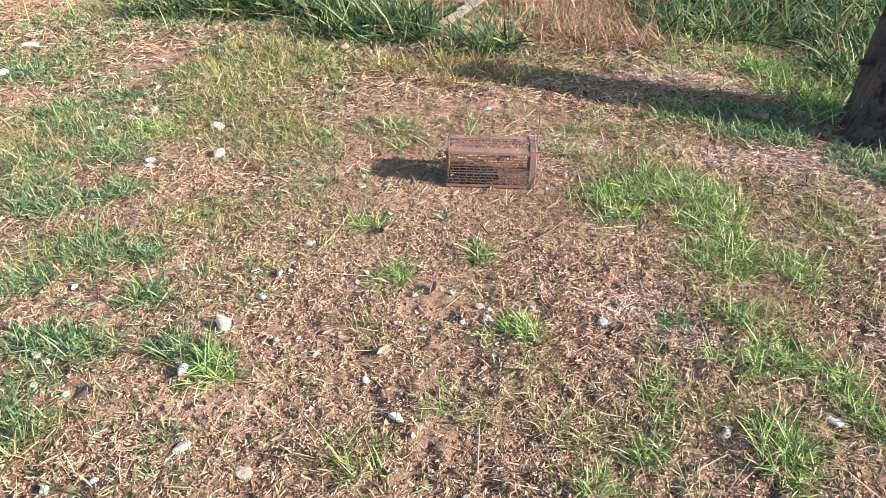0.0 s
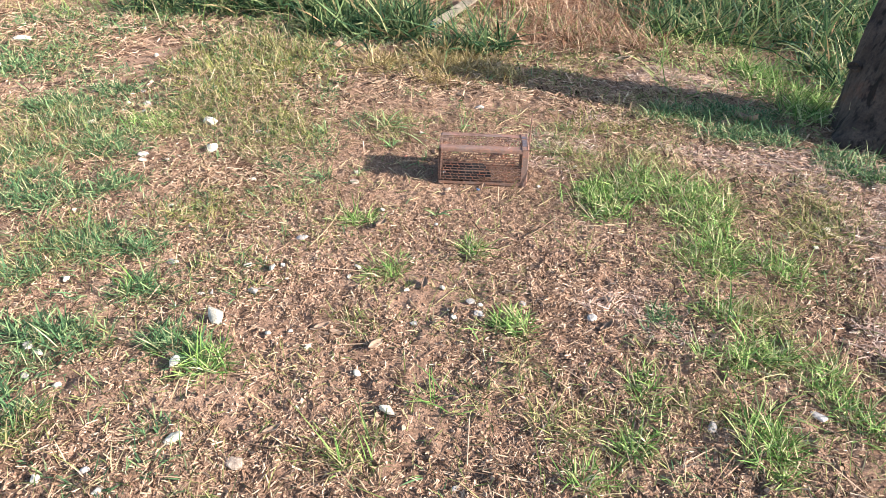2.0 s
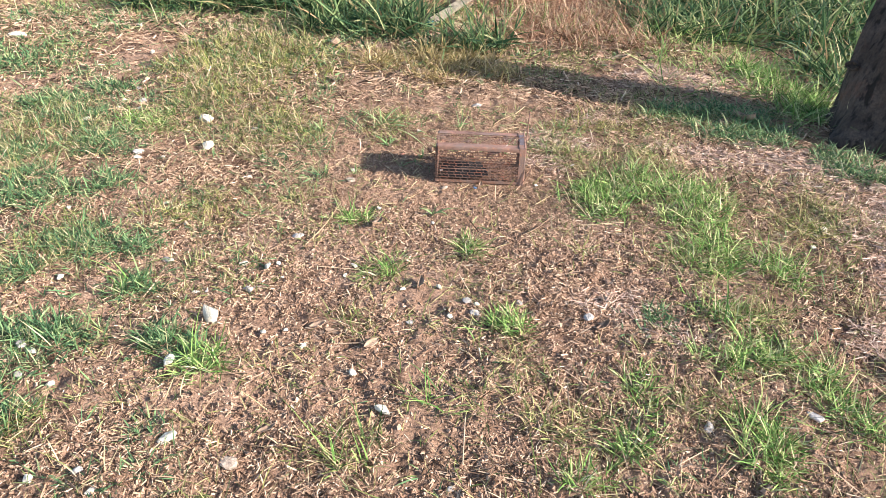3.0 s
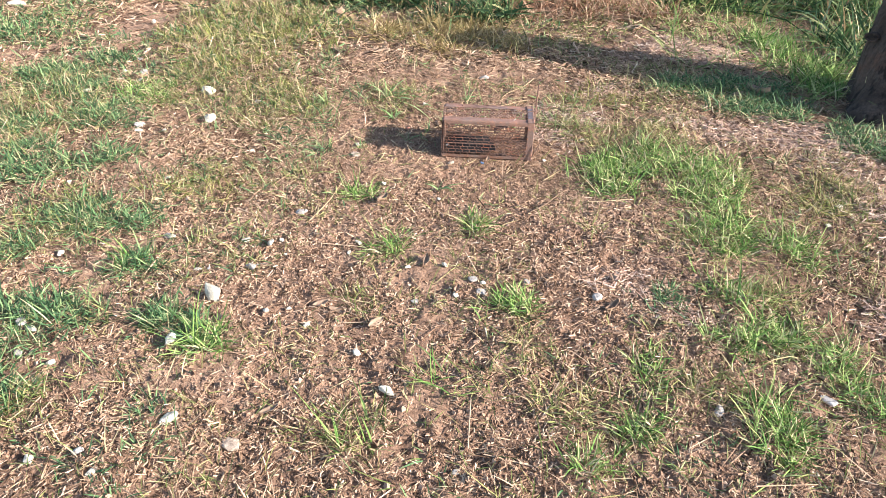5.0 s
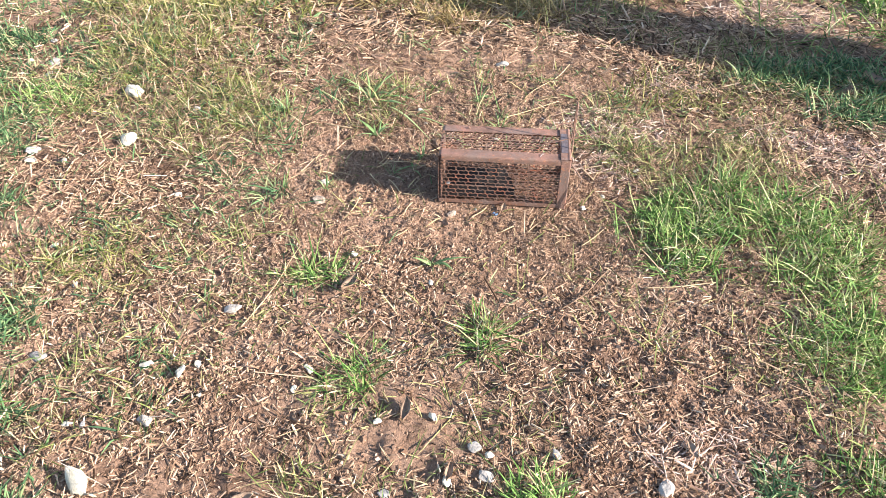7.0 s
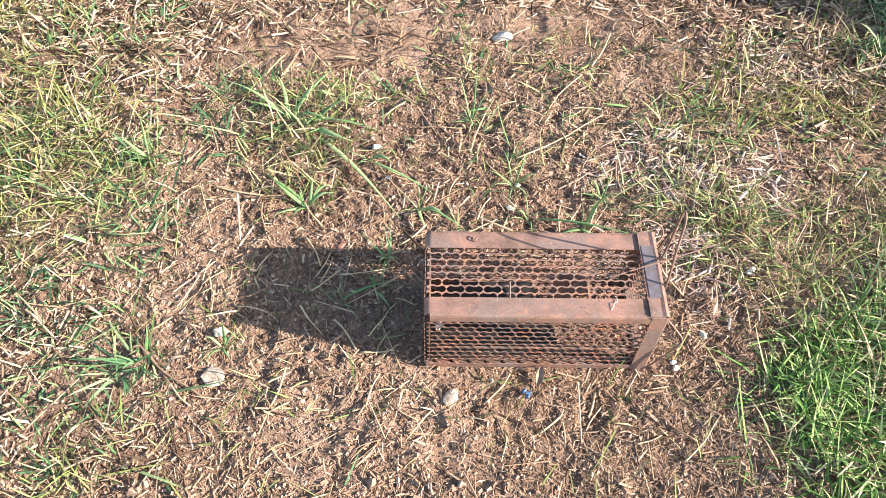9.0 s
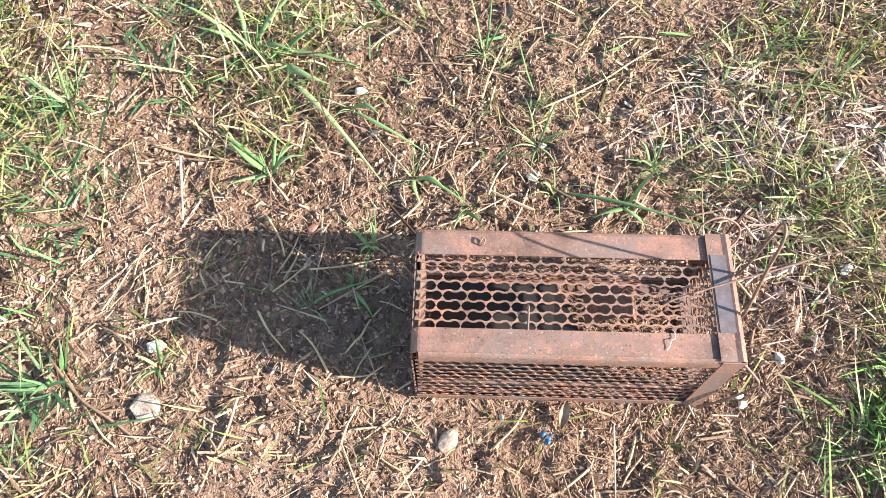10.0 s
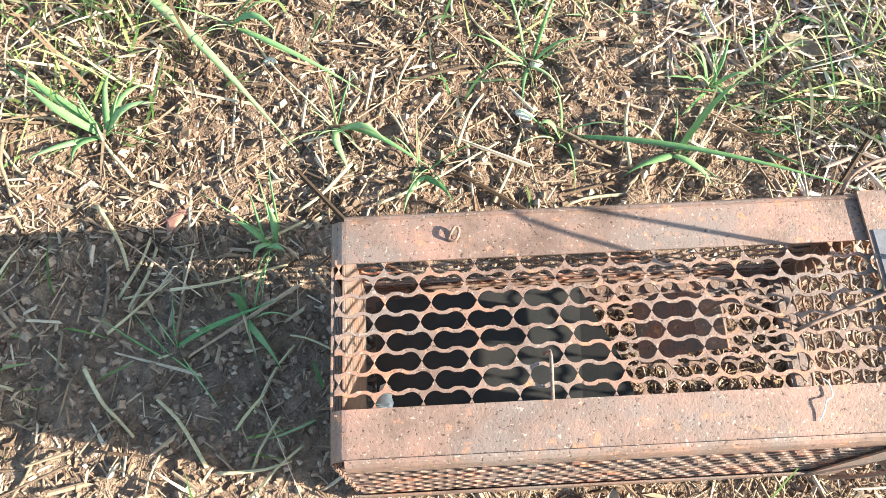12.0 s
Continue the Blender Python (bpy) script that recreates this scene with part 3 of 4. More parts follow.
OLIVE_SPOTS = [(-1.01, 3.48, 0.3, 0.48), (-0.98, 2.82, 0.2, 0.34), (-0.78, 3.58, 0.17, 0.42), (-0.65, 2.53, 0.17, 0.24), (0.52, 2.36, 0.09, 0.12), (0.46, 2.5, 0.05, 0.07), (0.75, 2.4, 0.17, 0.09), (1.23, 2.02, 0.13, 0.12), (-0.43, 2.08, 0.07, 0.07), (-0.18, 2.61, 0.09, 0.14), (0.23, 1.29, 0.03, 0.09), (-0.17, 1.02, 0.09, 0.08), (-1.08, 1.74, 0.15, 0.17), (0.33, 1.11, 0.09, 0.08), (0.68, 1.77, 0.07, 0.06), (1.18, 1.75, 0.08, 0.06), (-0.84, 1.07, 0.07, 0.09), (-0.16, 1.44, 0.06, 0.05), (0.86, 1.49, 0.13, 0.07), (0.6, 1.18, 0.08, 0.07), (0.12, 1.18, 0.03, 0.07), (0.46, 1.79, 0.06, 0.04), (-1.5, 2.5, 0.3, 0.3)]


def scatter(spots, per_area, seed, ragged=0.8, scale=16.0):
    """Places drawn in the spots, with ragged edges and holes where two sizes of noise are low."""
    r = np.random.default_rng(seed)
    out = []
    for x, y, rx, ry in spots:
        n = int(per_area * rx * ry * 9)
        q = r.random((n, 2)) * 3 - 1.5
        p = q * (rx, ry) + (x, y)
        d = np.hypot(q[:, 0], q[:, 1])
        edge = ragged * (value_noise(p[:, 0] + seed, p[:, 1], scale) + 0.8 * value_noise(p[:, 0], p[:, 1] - seed, scale * 2.6))
        out.append(p[r.random(n) < np.clip((1.05 - d + edge) * 2.2, 0, 1)])
    return np.concatenate(out)


def even(x0, y0, x1, y1, n, seed):
    r = np.random.default_rng(seed)
    return r.random((n, 2)) * (x1 - x0, y1 - y0) + (x0, y0)


def around_clearing(n, seed):
    """Places round the clearing, ever fewer with the distance from it."""
    r = np.random.default_rng(seed)
    p = r.normal(0, 1, (n, 2)) * (2.6, 2.4) + (0.0, 2.0)
    clearing = (p[:, 0] > -2.6) & (p[:, 0] < 2.4) & (p[:, 1] > 2.1) & (p[:, 1] < 5.0) | (p[:, 0] > -2.0) & (p[:, 0] < 2.0) & (p[:, 1] > 0.75) & (p[:, 1] < 2.15)
    return p[~clearing]


def thinned(p, seed, scale=3.5, bias=0.5):
    """Thins places by two sizes of noise into drifts and gaps."""
    r = np.random.default_rng(seed)
    d = bias + 1.1 * value_noise(p[:, 0] + seed, p[:, 1], scale) + 0.9 * value_noise(p[:, 0], p[:, 1] + seed, scale * 4)
    return p[r.random(len(p)) < d]


def openness(p):
    """How bare the trodden middle of the clearing is at a place: 1 in its middle, 0 outside."""
    d = np.hypot((p[:, 0] - 0.12) / 0.74, (p[:, 1] - 1.82) / 1.12) + 0.5 * value_noise(p[:, 0], p[:, 1], 4)
    return np.clip((1.1 - d) * 2.5, 0, 1)


BARE_SPOTS = [(1.10, 3.28, 0.38, 0.22), (1.28, 2.46, 0.36, 0.11), (1.55, 2.22, 0.2, 0.14), (1.38, 1.75, 0.16, 0.2), (-1.85, 2.95, 0.2, 0.15), (-1.5, 3.5, 0.22, 0.2), (-0.56, 2.74, 0.12, 0.10), (-0.70, 2.2, 0.2, 0.1), (-0.25, 3.12, 0.25, 0.12), (0.40, 2.60, 0.34, 0.22), (-1.30, 1.9, 0.12, 0.1), (1.05, 1.45, 0.10, 0.10), (0.50, 2.95, 0.3, 0.1), (-0.1, 2.45, 0.5, 0.12), (-0.15, 2.85, 0.3, 0.08)]


def off_bare_spots(p, seed, keep=0.15):
    """Thins grass on places where the trodden earth or straw lies bare."""
    r = np.random.default_rng(seed)
    bare = np.zeros(len(p))
    for x, y, rx, ry in BARE_SPOTS:
        d = np.hypot((p[:, 0] - x) / rx, (p[:, 1] - y) / ry) + 0.9 * value_noise(p[:, 0], p[:, 1], 9)
        bare = np.maximum(bare, np.clip((1.15 - d) * 3, 0, 1))
    return p[r.random(len(p)) > bare * (1 - keep)]


def fewer_left(p):
    """Thins the yellowish blades on the side where the dull green grass grows."""
    return p[np.random.default_rng(97).random(len(p)) > 0.55 * np.clip((-0.35 - p[:, 0]) * 2, 0, 1)]


def off_the_middle(p, seed, keep=0.25):
    """Leaves only a few blades on the trodden middle of the clearing."""
    r = np.random.default_rng(seed + 100)
    return off_bare_spots(p[r.random(len(p)) > openness(p) * (1 - keep)], seed)


def away_from_board(p):
    """Keeps long blades off the board and the hollow in front of it."""
    r = np.random.default_rng(80)
    return p[(r.random(len(p)) < 0.12) | ~((np.abs(p[:, 0] - (p[:, 1] - 4.3) * 0.42) < 0.09) & (p[:, 1] > 3.5) & (p[:, 1] < 4.62))]


def clear_of_trap(p, margin=0.004):
    q = p - (0.0, 2.2)
    a = radians(1.9)
    u, v = q[:, 0] * math.cos(a) - q[:, 1] * math.sin(a), q[:, 0] * math.sin(a) + q[:, 1] * math.cos(a)
    return p[~((u > -margin) & (u < L + margin) & (v > -margin) & (v < W + margin))]


def grass(name, p, tall, wide, mat, label, seed, flop=0.9, tuft=1, spread=0.012, droop=0.7):
    """Many blades of grass in one mesh: each a tapered strip that leaves its tuft at a slant and droops."""
    r = np.random.default_rng(seed)
    n = len(p) // tuft * tuft
    p = p[r.permutation(len(p))]
    turn = r.random(n) * 2 * math.pi
    if tuft > 1:
        heart = np.repeat(p[:n // tuft], tuft, axis=0)
        p = heart + np.stack([np.cos(turn), np.sin(turn)], -1) * (spread * r.random(n) ** 0.7)[:, None]
    p = p[:n]
    ok = ~((p[:, 0] > -0.015) & (p[:, 0] < L + 0.02) & (p[:, 1] > 2.175) & (p[:, 1] < 2.352))
    p, turn = p[ok], turn[ok]
    n = len(p)
    h = tall * np.exp(r.normal(-0.1, 0.38, n))
    w = wide * (0.55 + 0.8 * r.random(n)) * (1 + 0.9 * np.clip((p[:, 1] - 2.5) / 1.2, 0, 1) * (wide < 0.0032))
    a = turn + r.normal(0, 0.35, n)
    lean = flop * np.sqrt(r.random(n))
    bow = droop * np.abs(r.normal(0.3, 0.7, n))
    side = r.normal(0, 0.22, n)
    d = np.stack([np.cos(a), np.sin(a), np.zeros(n)], -1)
    e = np.stack([-np.sin(a), np.cos(a), np.zeros(n)], -1)
    roll = r.normal(0, 0.6, n)
    up = np.array([0, 0, 1.0])
    s = e * np.cos(roll)[:, None] + up * np.sin(roll)[:, None]
    base = np.stack([p[:, 0], p[:, 1], ground_height(p[:, 0], p[:, 1]) - 0.003], -1)
    rest = 0.004 + 0.006 * r.random(n)
    levels, c, last = [], base.copy(), 0.0
    for t, half in ((0, 0.7), (0.36, 1.0), (0.72, 0.72), (1.0, 0.0)):
        ang = np.minimum(lean + bow * t, 1.75)
        go = d * np.sin(ang)[:, None] + up * np.cos(ang)[:, None] + e * (side * t)[:, None]
        c = c + go * (h * (t - last))[:, None]
        last = t
        if t:
            c[:, 2] = np.maximum(c[:, 2], base[:, 2] + rest)
        if half:
            levels += [c - s * (w * half / 2)[:, None], c + s * (w * half / 2)[:, None]]
        else:
            levels.append(c)
    co = np.stack(levels, 1).reshape(-1, 3)
    k = np.arange(n)[:, None] * 7
    quads = np.concatenate([k + [0, 1, 3, 2], k + [2, 3, 5, 4]])
    ob = flat_mesh(name, co, quads, mat, k + [4, 5, 6], True)
    return tagged(ob, label, "grass", kind="stuff")


grass("lush_grass", scatter(LUSH_SPOTS, 30000, 11), 0.046, 0.0025, LUSH, "bright green lush grass in ragged patches on dry earth", 21, 1.25, 5, 0.014)
grass("deep_grass", scatter(DEEP_SPOTS, 36000, 12), 0.040, 0.0031, DEEP, "dark blue-green low grass in ragged patches", 22, 1.35, 4, 0.014)
grass("olive_grass", scatter(OLIVE_SPOTS, 12500, 13), 0.046, 0.0020, OLIVE, "thin yellowish green grass, half dried", 23, 1.4, 3, 0.02)
grass("patch_straw", np.concatenate([scatter(LUSH_SPOTS, 2600, 81), scatter(OLIVE_SPOTS, 5200, 82)]), 0.048, 0.0020, DRY, "dead straw-coloured blades between the green ones", 83, 1.6, 2, 0.02)
grass("sparse_grass", fewer_left(off_the_middle(thinned(even(-2.6, 0.7, 2.4, 4.4, 110000, 14), 14, 2.6, 0.45), 14, 0.26)), 0.044, 0.0019, OLIVE, "sparse short grass blades across the bare earth", 24, 1.45, 3, 0.018)
grass("dark_sparse_grass", off_the_middle(np.concatenate([thinned(even(-2.6, 0.7, 2.4, 4.4, 30000, 84), 84, 3.2, 0.35), thinned(even(-2.4, 0.9, -0.45, 4.2, 62000, 94), 94, 3.2, 0.40)]), 84, 0.12), 0.036, 0.0030, DEEP, "short dull green blades scattered over the clearing", 85, 1.45, 4, 0.016)
grass("dry_grass", off_the_middle(thinned(even(-2.6, 0.7, 2.4, 4.4, 60000, 15), 15, 3.0, 0.5), 15, 0.12), 0.046, 0.0019, DRY, "dry straw-coloured grass blades lying flat", 25, 1.65, 2, 0.03)
grass("tuft_grass", scatter([(-0.53, 1.29, 0.05, 0.05), (-0.80, 1.55, 0.05, 0.05), (0.73, 1.06, 0.05, 0.08), (-0.13, 1.67, 0.03, 0.03), (0.19, 1.44, 0.04, 0.04), (0.10, 1.37, 0.02, 0.03), (-0.15, 1.02, 0.08, 0.06), (0.05, 1.15, 0.03, 0.06)], 5200, 38), 0.085, 0.0026, LUSH, "taller green tufts with upright blades", 39, 0.85, 5, 0.012)
grass("dead_stems", scatter([(-0.20, 2.62, 0.09, 0.06), (-0.16, 2.54, 0.07, 0.05), (-0.26, 2.52, 0.08, 0.03), (-0.30, 2.70, 0.06, 0.05), (-0.40, 2.45, 0.06, 0.06), (-0.14, 2.86, 0.20, 0.06)], 3600, 98), 0.048, 0.0028, DRY, "yellowed dead stems under the broad green blades", 99, 1.65, 3, 0.02)
grass("clump_grass", scatter([(-0.33, 2.62, 0.07, 0.05), (-0.43, 2.42, 0.06, 0.08), (-0.42, 2.20, 0.05, 0.06), (-0.28, 2.74, 0.08, 0.05), (-0.15, 2.72, 0.06, 0.04)], 5200, 101), 0.055, 0.0034, DEEP, "dark green clumps of grass among dead stems", 102, 1.3, 5, 0.014)
grass("cage_side_grass", scatter([(-0.22, 2.66, 0.14, 0.08), (-0.44, 2.52, 0.08, 0.12), (0.12, 2.60, 0.08, 0.10), (0.34, 2.50, 0.08, 0.05), (0.42, 2.48, 0.10, 0.10), (0.44, 2.54, 0.12, 0.12), (0.55, 2.62, 0.12, 0.12), (0.38, 2.64, 0.14, 0.06), (0.46, 2.42, 0.08, 0.08), (-0.42, 2.24, 0.07, 0.08), (0.45, 2.12, 0.06, 0.08)], 2900, 36), 0.050, 0.0023, CAGE_SIDE, "thin half-dried grass round the cage", 37, 1.35, 4, 0.012)
grass("thin_olive_grass", scatter([(-0.62, 2.00, 0.22, 0.16), (-0.58, 1.66, 0.20, 0.14), (-0.36, 1.86, 0.10, 0.12), (-0.80, 1.92, 0.14, 0.14), (-0.10, 1.62, 0.10, 0.06), (0.14, 1.58, 0.10, 0.07), (0.02, 1.42, 0.12, 0.06), (0.28, 1.22, 0.10, 0.10), (0.52, 1.34, 0.10, 0.06), (-0.30, 1.26, 0.10, 0.08)], 4500, 103), 0.040, 0.0018, OLIVE, "thin half-dried grass trodden flat among the litter", 104, 1.55, 3, 0.02)
grass("yellow_green_grass", scatter([(-1.05, 3.35, 0.30, 0.40), (-0.68, 3.32, 0.24, 0.30), (-0.85, 2.85, 0.20, 0.2), (0.62, 2.70, 0.20, 0.10), (-0.60, 2.62, 0.14, 0.12), (1.2, 2.0, 0.14, 0.10), (-0.75, 1.95, 0.2, 0.1), (1.15, 2.75, 0.25, 0.06)], 6000, 61), 0.050, 0.0022, YELLOW_GREEN, "yellowish green grass in loose drifts", 62, 1.4, 3, 0.02)
grass("tall_grass", np.concatenate([thinned(even(-1.9, 4.15, -0.60, 5.2, 8500, 16), 16), thinned(even(-0.75, 3.75, -0.12, 4.25, 3400, 17), 17, 3.5, 0.7), scatter([(0.22, 3.70, 0.12, 0.16), (-0.02, 3.62, 0.10, 0.08)], 5000, 77), thinned(even(1.05, 3.85, 3.0, 5.1, 12000, 18), 18, 3.5, 0.65), thinned(even(1.75, 3.0, 2.6, 3.9, 3500, 19), 19)]), 0.17, 0.0085, TALL, "tall dark green grass at the edge of the clearing, deepened for shade", 26, 1.0, 2, 0.02, 1.1)
grass("mixed_edge_grass", np.concatenate([away_from_board(thinned(even(-2.4, 3.9, 2.8, 5.2, 6000, 34), 34)), thinned(even(1.0, 3.0, 2.4, 4.2, 3500, 35), 35), even(1.42, 2.72, 1.66, 3.05, 420, 63)]), 0.12, 0.0036, LUSH, "longer bright green grass mixed into the edge", 29, 1.0, 2, 0.015, 1.0)
grass("straw_heap", np.concatenate([away_from_board(thinned(even(0.2, 3.62, 1.20, 5.0, 17500, 30), 30, 3.5, 0.6)), even(-0.50, 4.15, -0.02, 5.0, 5200, 31)]), 0.12, 0.0036, RED_STRAW, "long dried reddish straw, fallen and leaning", 27, 1.6, 1, 0.02, 0.8)
grass("yellow_grass", scatter([(0.02, 3.46, 0.22, 0.20), (-0.28, 3.36, 0.14, 0.12), (0.25, 3.22, 0.12, 0.10), (-0.02, 3.16, 0.16, 0.06)], 17000, 32), 0.080, 0.0024, GOLD, "yellowed long grass in front of the edge", 40, 1.6, 3, 0.02)
grass("broad_edge_grass", np.concatenate([even(0.14, 3.55, 0.32, 3.80, 60, 73), thinned(even(1.45, 3.75, 2.8, 4.9, 1700, 74), 74), thinned(even(-1.5, 4.15, -0.6, 4.7, 420, 75), 75)]), 0.26, 0.011, TALL, "broad-bladed dark green grass at the edge of the clearing", 76, 0.9, 1, 0.02, 1.2)
grass("outer_grass", np.concatenate([thinned(even(-9, -5, -2.4, 5, 8500, 64), 64, 1.2), thinned(even(2.0, -5, 9, 5, 8500, 65), 65, 1.2), thinned(even(-2.4, -5, 2.4, 0.6, 5500, 66), 66, 1.2), around_clearing(24000, 49)]), 0.07, 0.007, OLIVE, "thin half-dry grass on the ground around", 67, 1.4, 3, 0.05)
grass("far_grass", even(-7, 5.0, 8, 11, 7500, 33), 0.28, 0.012, TALL, "tall green grass beyond the clearing", 28, 0.8, 2, 0.04, 1.0)


def yard(p):
    """How far a place belongs to the finely chopped litter round the cage: 1 inside, fading to 0."""
    d = np.hypot((p[:, 0] - 0.10) / 0.66, (p[:, 1] - 2.44) / 0.58) + 0.35 * value_noise(p[:, 0], p[:, 1], 6)
    return np.clip((1.12 - d) * 4, 0, 1)


def outside_cage_yard(p):
    return p[np.random.default_rng(71).random(len(p)) > yard(p)]


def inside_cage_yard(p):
    """Keeps the yard's share, less of it on the trodden earth beside the cage and where its shadow falls, and little on
    the cage's floor.
    """
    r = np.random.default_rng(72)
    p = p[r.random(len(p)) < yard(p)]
    # thinned under the cage, to darken what shows through the mesh
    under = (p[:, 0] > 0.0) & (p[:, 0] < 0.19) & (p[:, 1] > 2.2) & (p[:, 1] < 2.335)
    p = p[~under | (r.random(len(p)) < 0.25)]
    # thinned where the cage's shadow falls, to deepen the dark patch there
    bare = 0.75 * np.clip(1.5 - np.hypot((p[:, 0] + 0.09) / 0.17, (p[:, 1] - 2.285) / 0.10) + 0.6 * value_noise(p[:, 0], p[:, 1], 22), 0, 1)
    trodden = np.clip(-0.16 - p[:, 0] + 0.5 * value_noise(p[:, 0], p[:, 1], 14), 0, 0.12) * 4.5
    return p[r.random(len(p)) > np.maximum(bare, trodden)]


def straw_litter(name, p, long, thick, mat, label, seed, tilt=0.22, lift=0.003):
    """Broken straw and chips, each a blunt ridged sliver lying on the ground."""
    r = np.random.default_rng(seed)
    n = len(p)
    ln = np.minimum(long * np.exp(r.normal(-0.1, 0.55, n)), long * 2.4)
    th = np.minimum(thick * np.exp(r.normal(-0.1, 0.45, n)), thick * 1.7)
    a = r.random(n) * math.pi * 2
    e = r.normal(0, tilt, n)
    d = np.stack([np.cos(a) * np.cos(e), np.sin(a) * np.cos(e), np.sin(e)], -1)
    k = r.normal(0, 0.2, n)
    f = np.stack([-np.sin(a), np.cos(a), np.zeros(n)], -1)
    u = np.cross(d, f)
    s = f * np.cos(k)[:, None] + u * np.sin(k)[:, None]
    u = np.cross(d, s)
    mid = np.stack([p[:, 0], p[:, 1], ground_height(p[:, 0], p[:, 1]) + np.abs(np.sin(e)) * ln * 0.38 + lift * r.random(n) ** 2], -1)
    flat = (0.12 + 0.26 * r.random(n)) * th
    rows = []
    for sign in (-1, 1):
        end = mid + d * (sign * ln * 0.5)[:, None] + s * (ln * r.normal(0, 0.05, n))[:, None]
        half = th * (0.30 + 0.35 * r.random(n)) / 2 * 1.5
        skew = d * (th * r.normal(0, 0.6, n))[:, None]
        rows += [end - s * half[:, None] - skew, end + s * half[:, None] + skew, end + u * flat[:, None]]
    co = np.stack(rows, 1).reshape(-1, 3)
    k = np.arange(n)[:, None] * 6
    quads = np.concatenate([k + [0, 2, 5, 3], k + [2, 1, 4, 5]])
    return tagged(flat_mesh(name, co, quads, mat), label, "straw litter", kind="stuff")


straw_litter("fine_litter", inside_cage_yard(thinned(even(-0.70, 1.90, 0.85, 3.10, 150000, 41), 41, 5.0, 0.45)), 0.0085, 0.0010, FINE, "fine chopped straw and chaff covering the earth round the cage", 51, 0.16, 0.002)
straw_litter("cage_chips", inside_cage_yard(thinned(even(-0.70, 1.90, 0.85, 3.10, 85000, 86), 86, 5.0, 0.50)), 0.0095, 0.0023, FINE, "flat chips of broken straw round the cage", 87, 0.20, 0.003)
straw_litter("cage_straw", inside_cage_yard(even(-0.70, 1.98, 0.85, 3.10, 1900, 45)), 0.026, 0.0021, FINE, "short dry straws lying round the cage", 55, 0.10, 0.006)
straw_litter("near_litter", outside_cage_yard(thinned(even(-1.3, 0.75, 1.5, 2.3, 150000, 42), 42, 5.0, 0.63)), 0.0108, 0.0029, LITTER, "chopped straw and chips scattered over bare earth", 52, 0.27, 0.004)
straw_litter("near_chaff", outside_cage_yard(even(-1.3, 0.75, 1.5, 2.3, 15000, 88)), 0.0075, 0.0018, LITTER, "fine chaff on bare earth", 89, 0.3)
straw_litter("wide_litter", outside_cage_yard(np.concatenate([even(-2.6, 2.1, 2.4, 3.0, 40000, 43), thinned(even(-0.9, 2.7, 1.1, 3.25, 16000, 46), 46, 4.0, 0.6), even(-2.0, 1.3, -1.3, 2.15, 6000, 78), even(1.5, 1.3, 2.0, 2.15, 5000, 79)])), 0.023, 0.0034, LITTER, "broken straw scattered over the clearing", 53, 0.25, 0.006)
straw_litter("far_litter", np.concatenate([thinned(even(-2.8, 3.0, 2.4, 4.4, 32000, 95), 95, 3.0, 0.6), thinned(even(-3.8, 3.6, -1.2, 5.6, 11000, 93), 93, 3.0, 0.6)]), 0.036, 0.0055, LITTER, "coarse broken straw at the far side of the clearing", 96, 0.22, 0.010)
straw_litter("pale_drift", scatter([(1.25, 2.46, 0.30, 0.09), (1.22, 2.42, 0.34, 0.12), (1.50, 2.30, 0.30, 0.13), (1.55, 2.15, 0.25, 0.12), (1.05, 3.20, 0.30, 0.10), (0.95, 2.50, 0.15, 0.06), (1.10, 3.28, 0.30, 0.16), (1.34, 1.70, 0.10, 0.12), (1.16, 1.47, 0.08, 0.06), (0.62, 2.78, 0.14, 0.10), (0.52, 2.50, 0.10, 0.07), (0.42, 2.36, 0.09, 0.10), (0.40, 2.56, 0.12, 0.08), (0.50, 1.55, 0.14, 0.08), (1.40, 1.95, 0.16, 0.14), (1.12, 1.38, 0.08, 0.10), (0.62, 1.42, 0.10, 0.06)], 17000, 49), 0.024, 0.0028, PINK, "drift of pale pinkish straw on trodden earth", 59, 0.12, 0.006)
straw_litter("outer_litter", around_clearing(40000, 48), 0.030, 0.0045, LITTER, "broken straw thinning out over the ground around", 58, 0.22, 0.006)
straw_litter("long_straw", even(-2.4, 0.8, 2.2, 4.2, 3200, 44), 0.052, 0.0026, LITTER, "long broken straws lying about", 54, 0.10, 0.008)


def soil_crumbs(name, p, size, label, seed):
    """Small clods of earth, each a blunt uneven lump half sunk in the soil."""
    r = np.random.default_rng(seed)
    n = len(p)
    d = np.minimum(size * np.exp(r.normal(0, 0.5, n)), size * 2.4)
    c = np.stack([p[:, 0], p[:, 1], ground_height(p[:, 0], p[:, 1]) - d * 0.1], -1)
    a = r.random(n) * 6.28
    low = []
    for q in range(4):
        b = a + q * math.pi / 2 + r.normal(0, 0.25, n)
        low.append(c + np.stack([np.cos(b), np.sin(b), np.zeros(n)], -1) * (d * (0.42 + 0.3 * r.random(n)))[:, None])
    b = a + math.pi / 4 + r.normal(0, 0.3, n)
    ridge = np.stack([np.cos(b), np.sin(b), np.zeros(n)], -1) * (d * 0.3)[:, None]
    top = np.array([0, 0, 1.0]) * (d * (0.35 + 0.35 * r.random(n)))[:, None]
    co = np.stack(low + [c + ridge + top, c - ridge + top * r.uniform(0.6, 1.1, n)[:, None]], 1).reshape(-1, 3)
    k = np.arange(n)[:, None] * 6
    quads = np.concatenate([k + [1, 2, 5, 4], k + [3, 0, 4, 5]])
    tris = np.concatenate([k + [0, 1, 4], k + [2, 3, 5]])
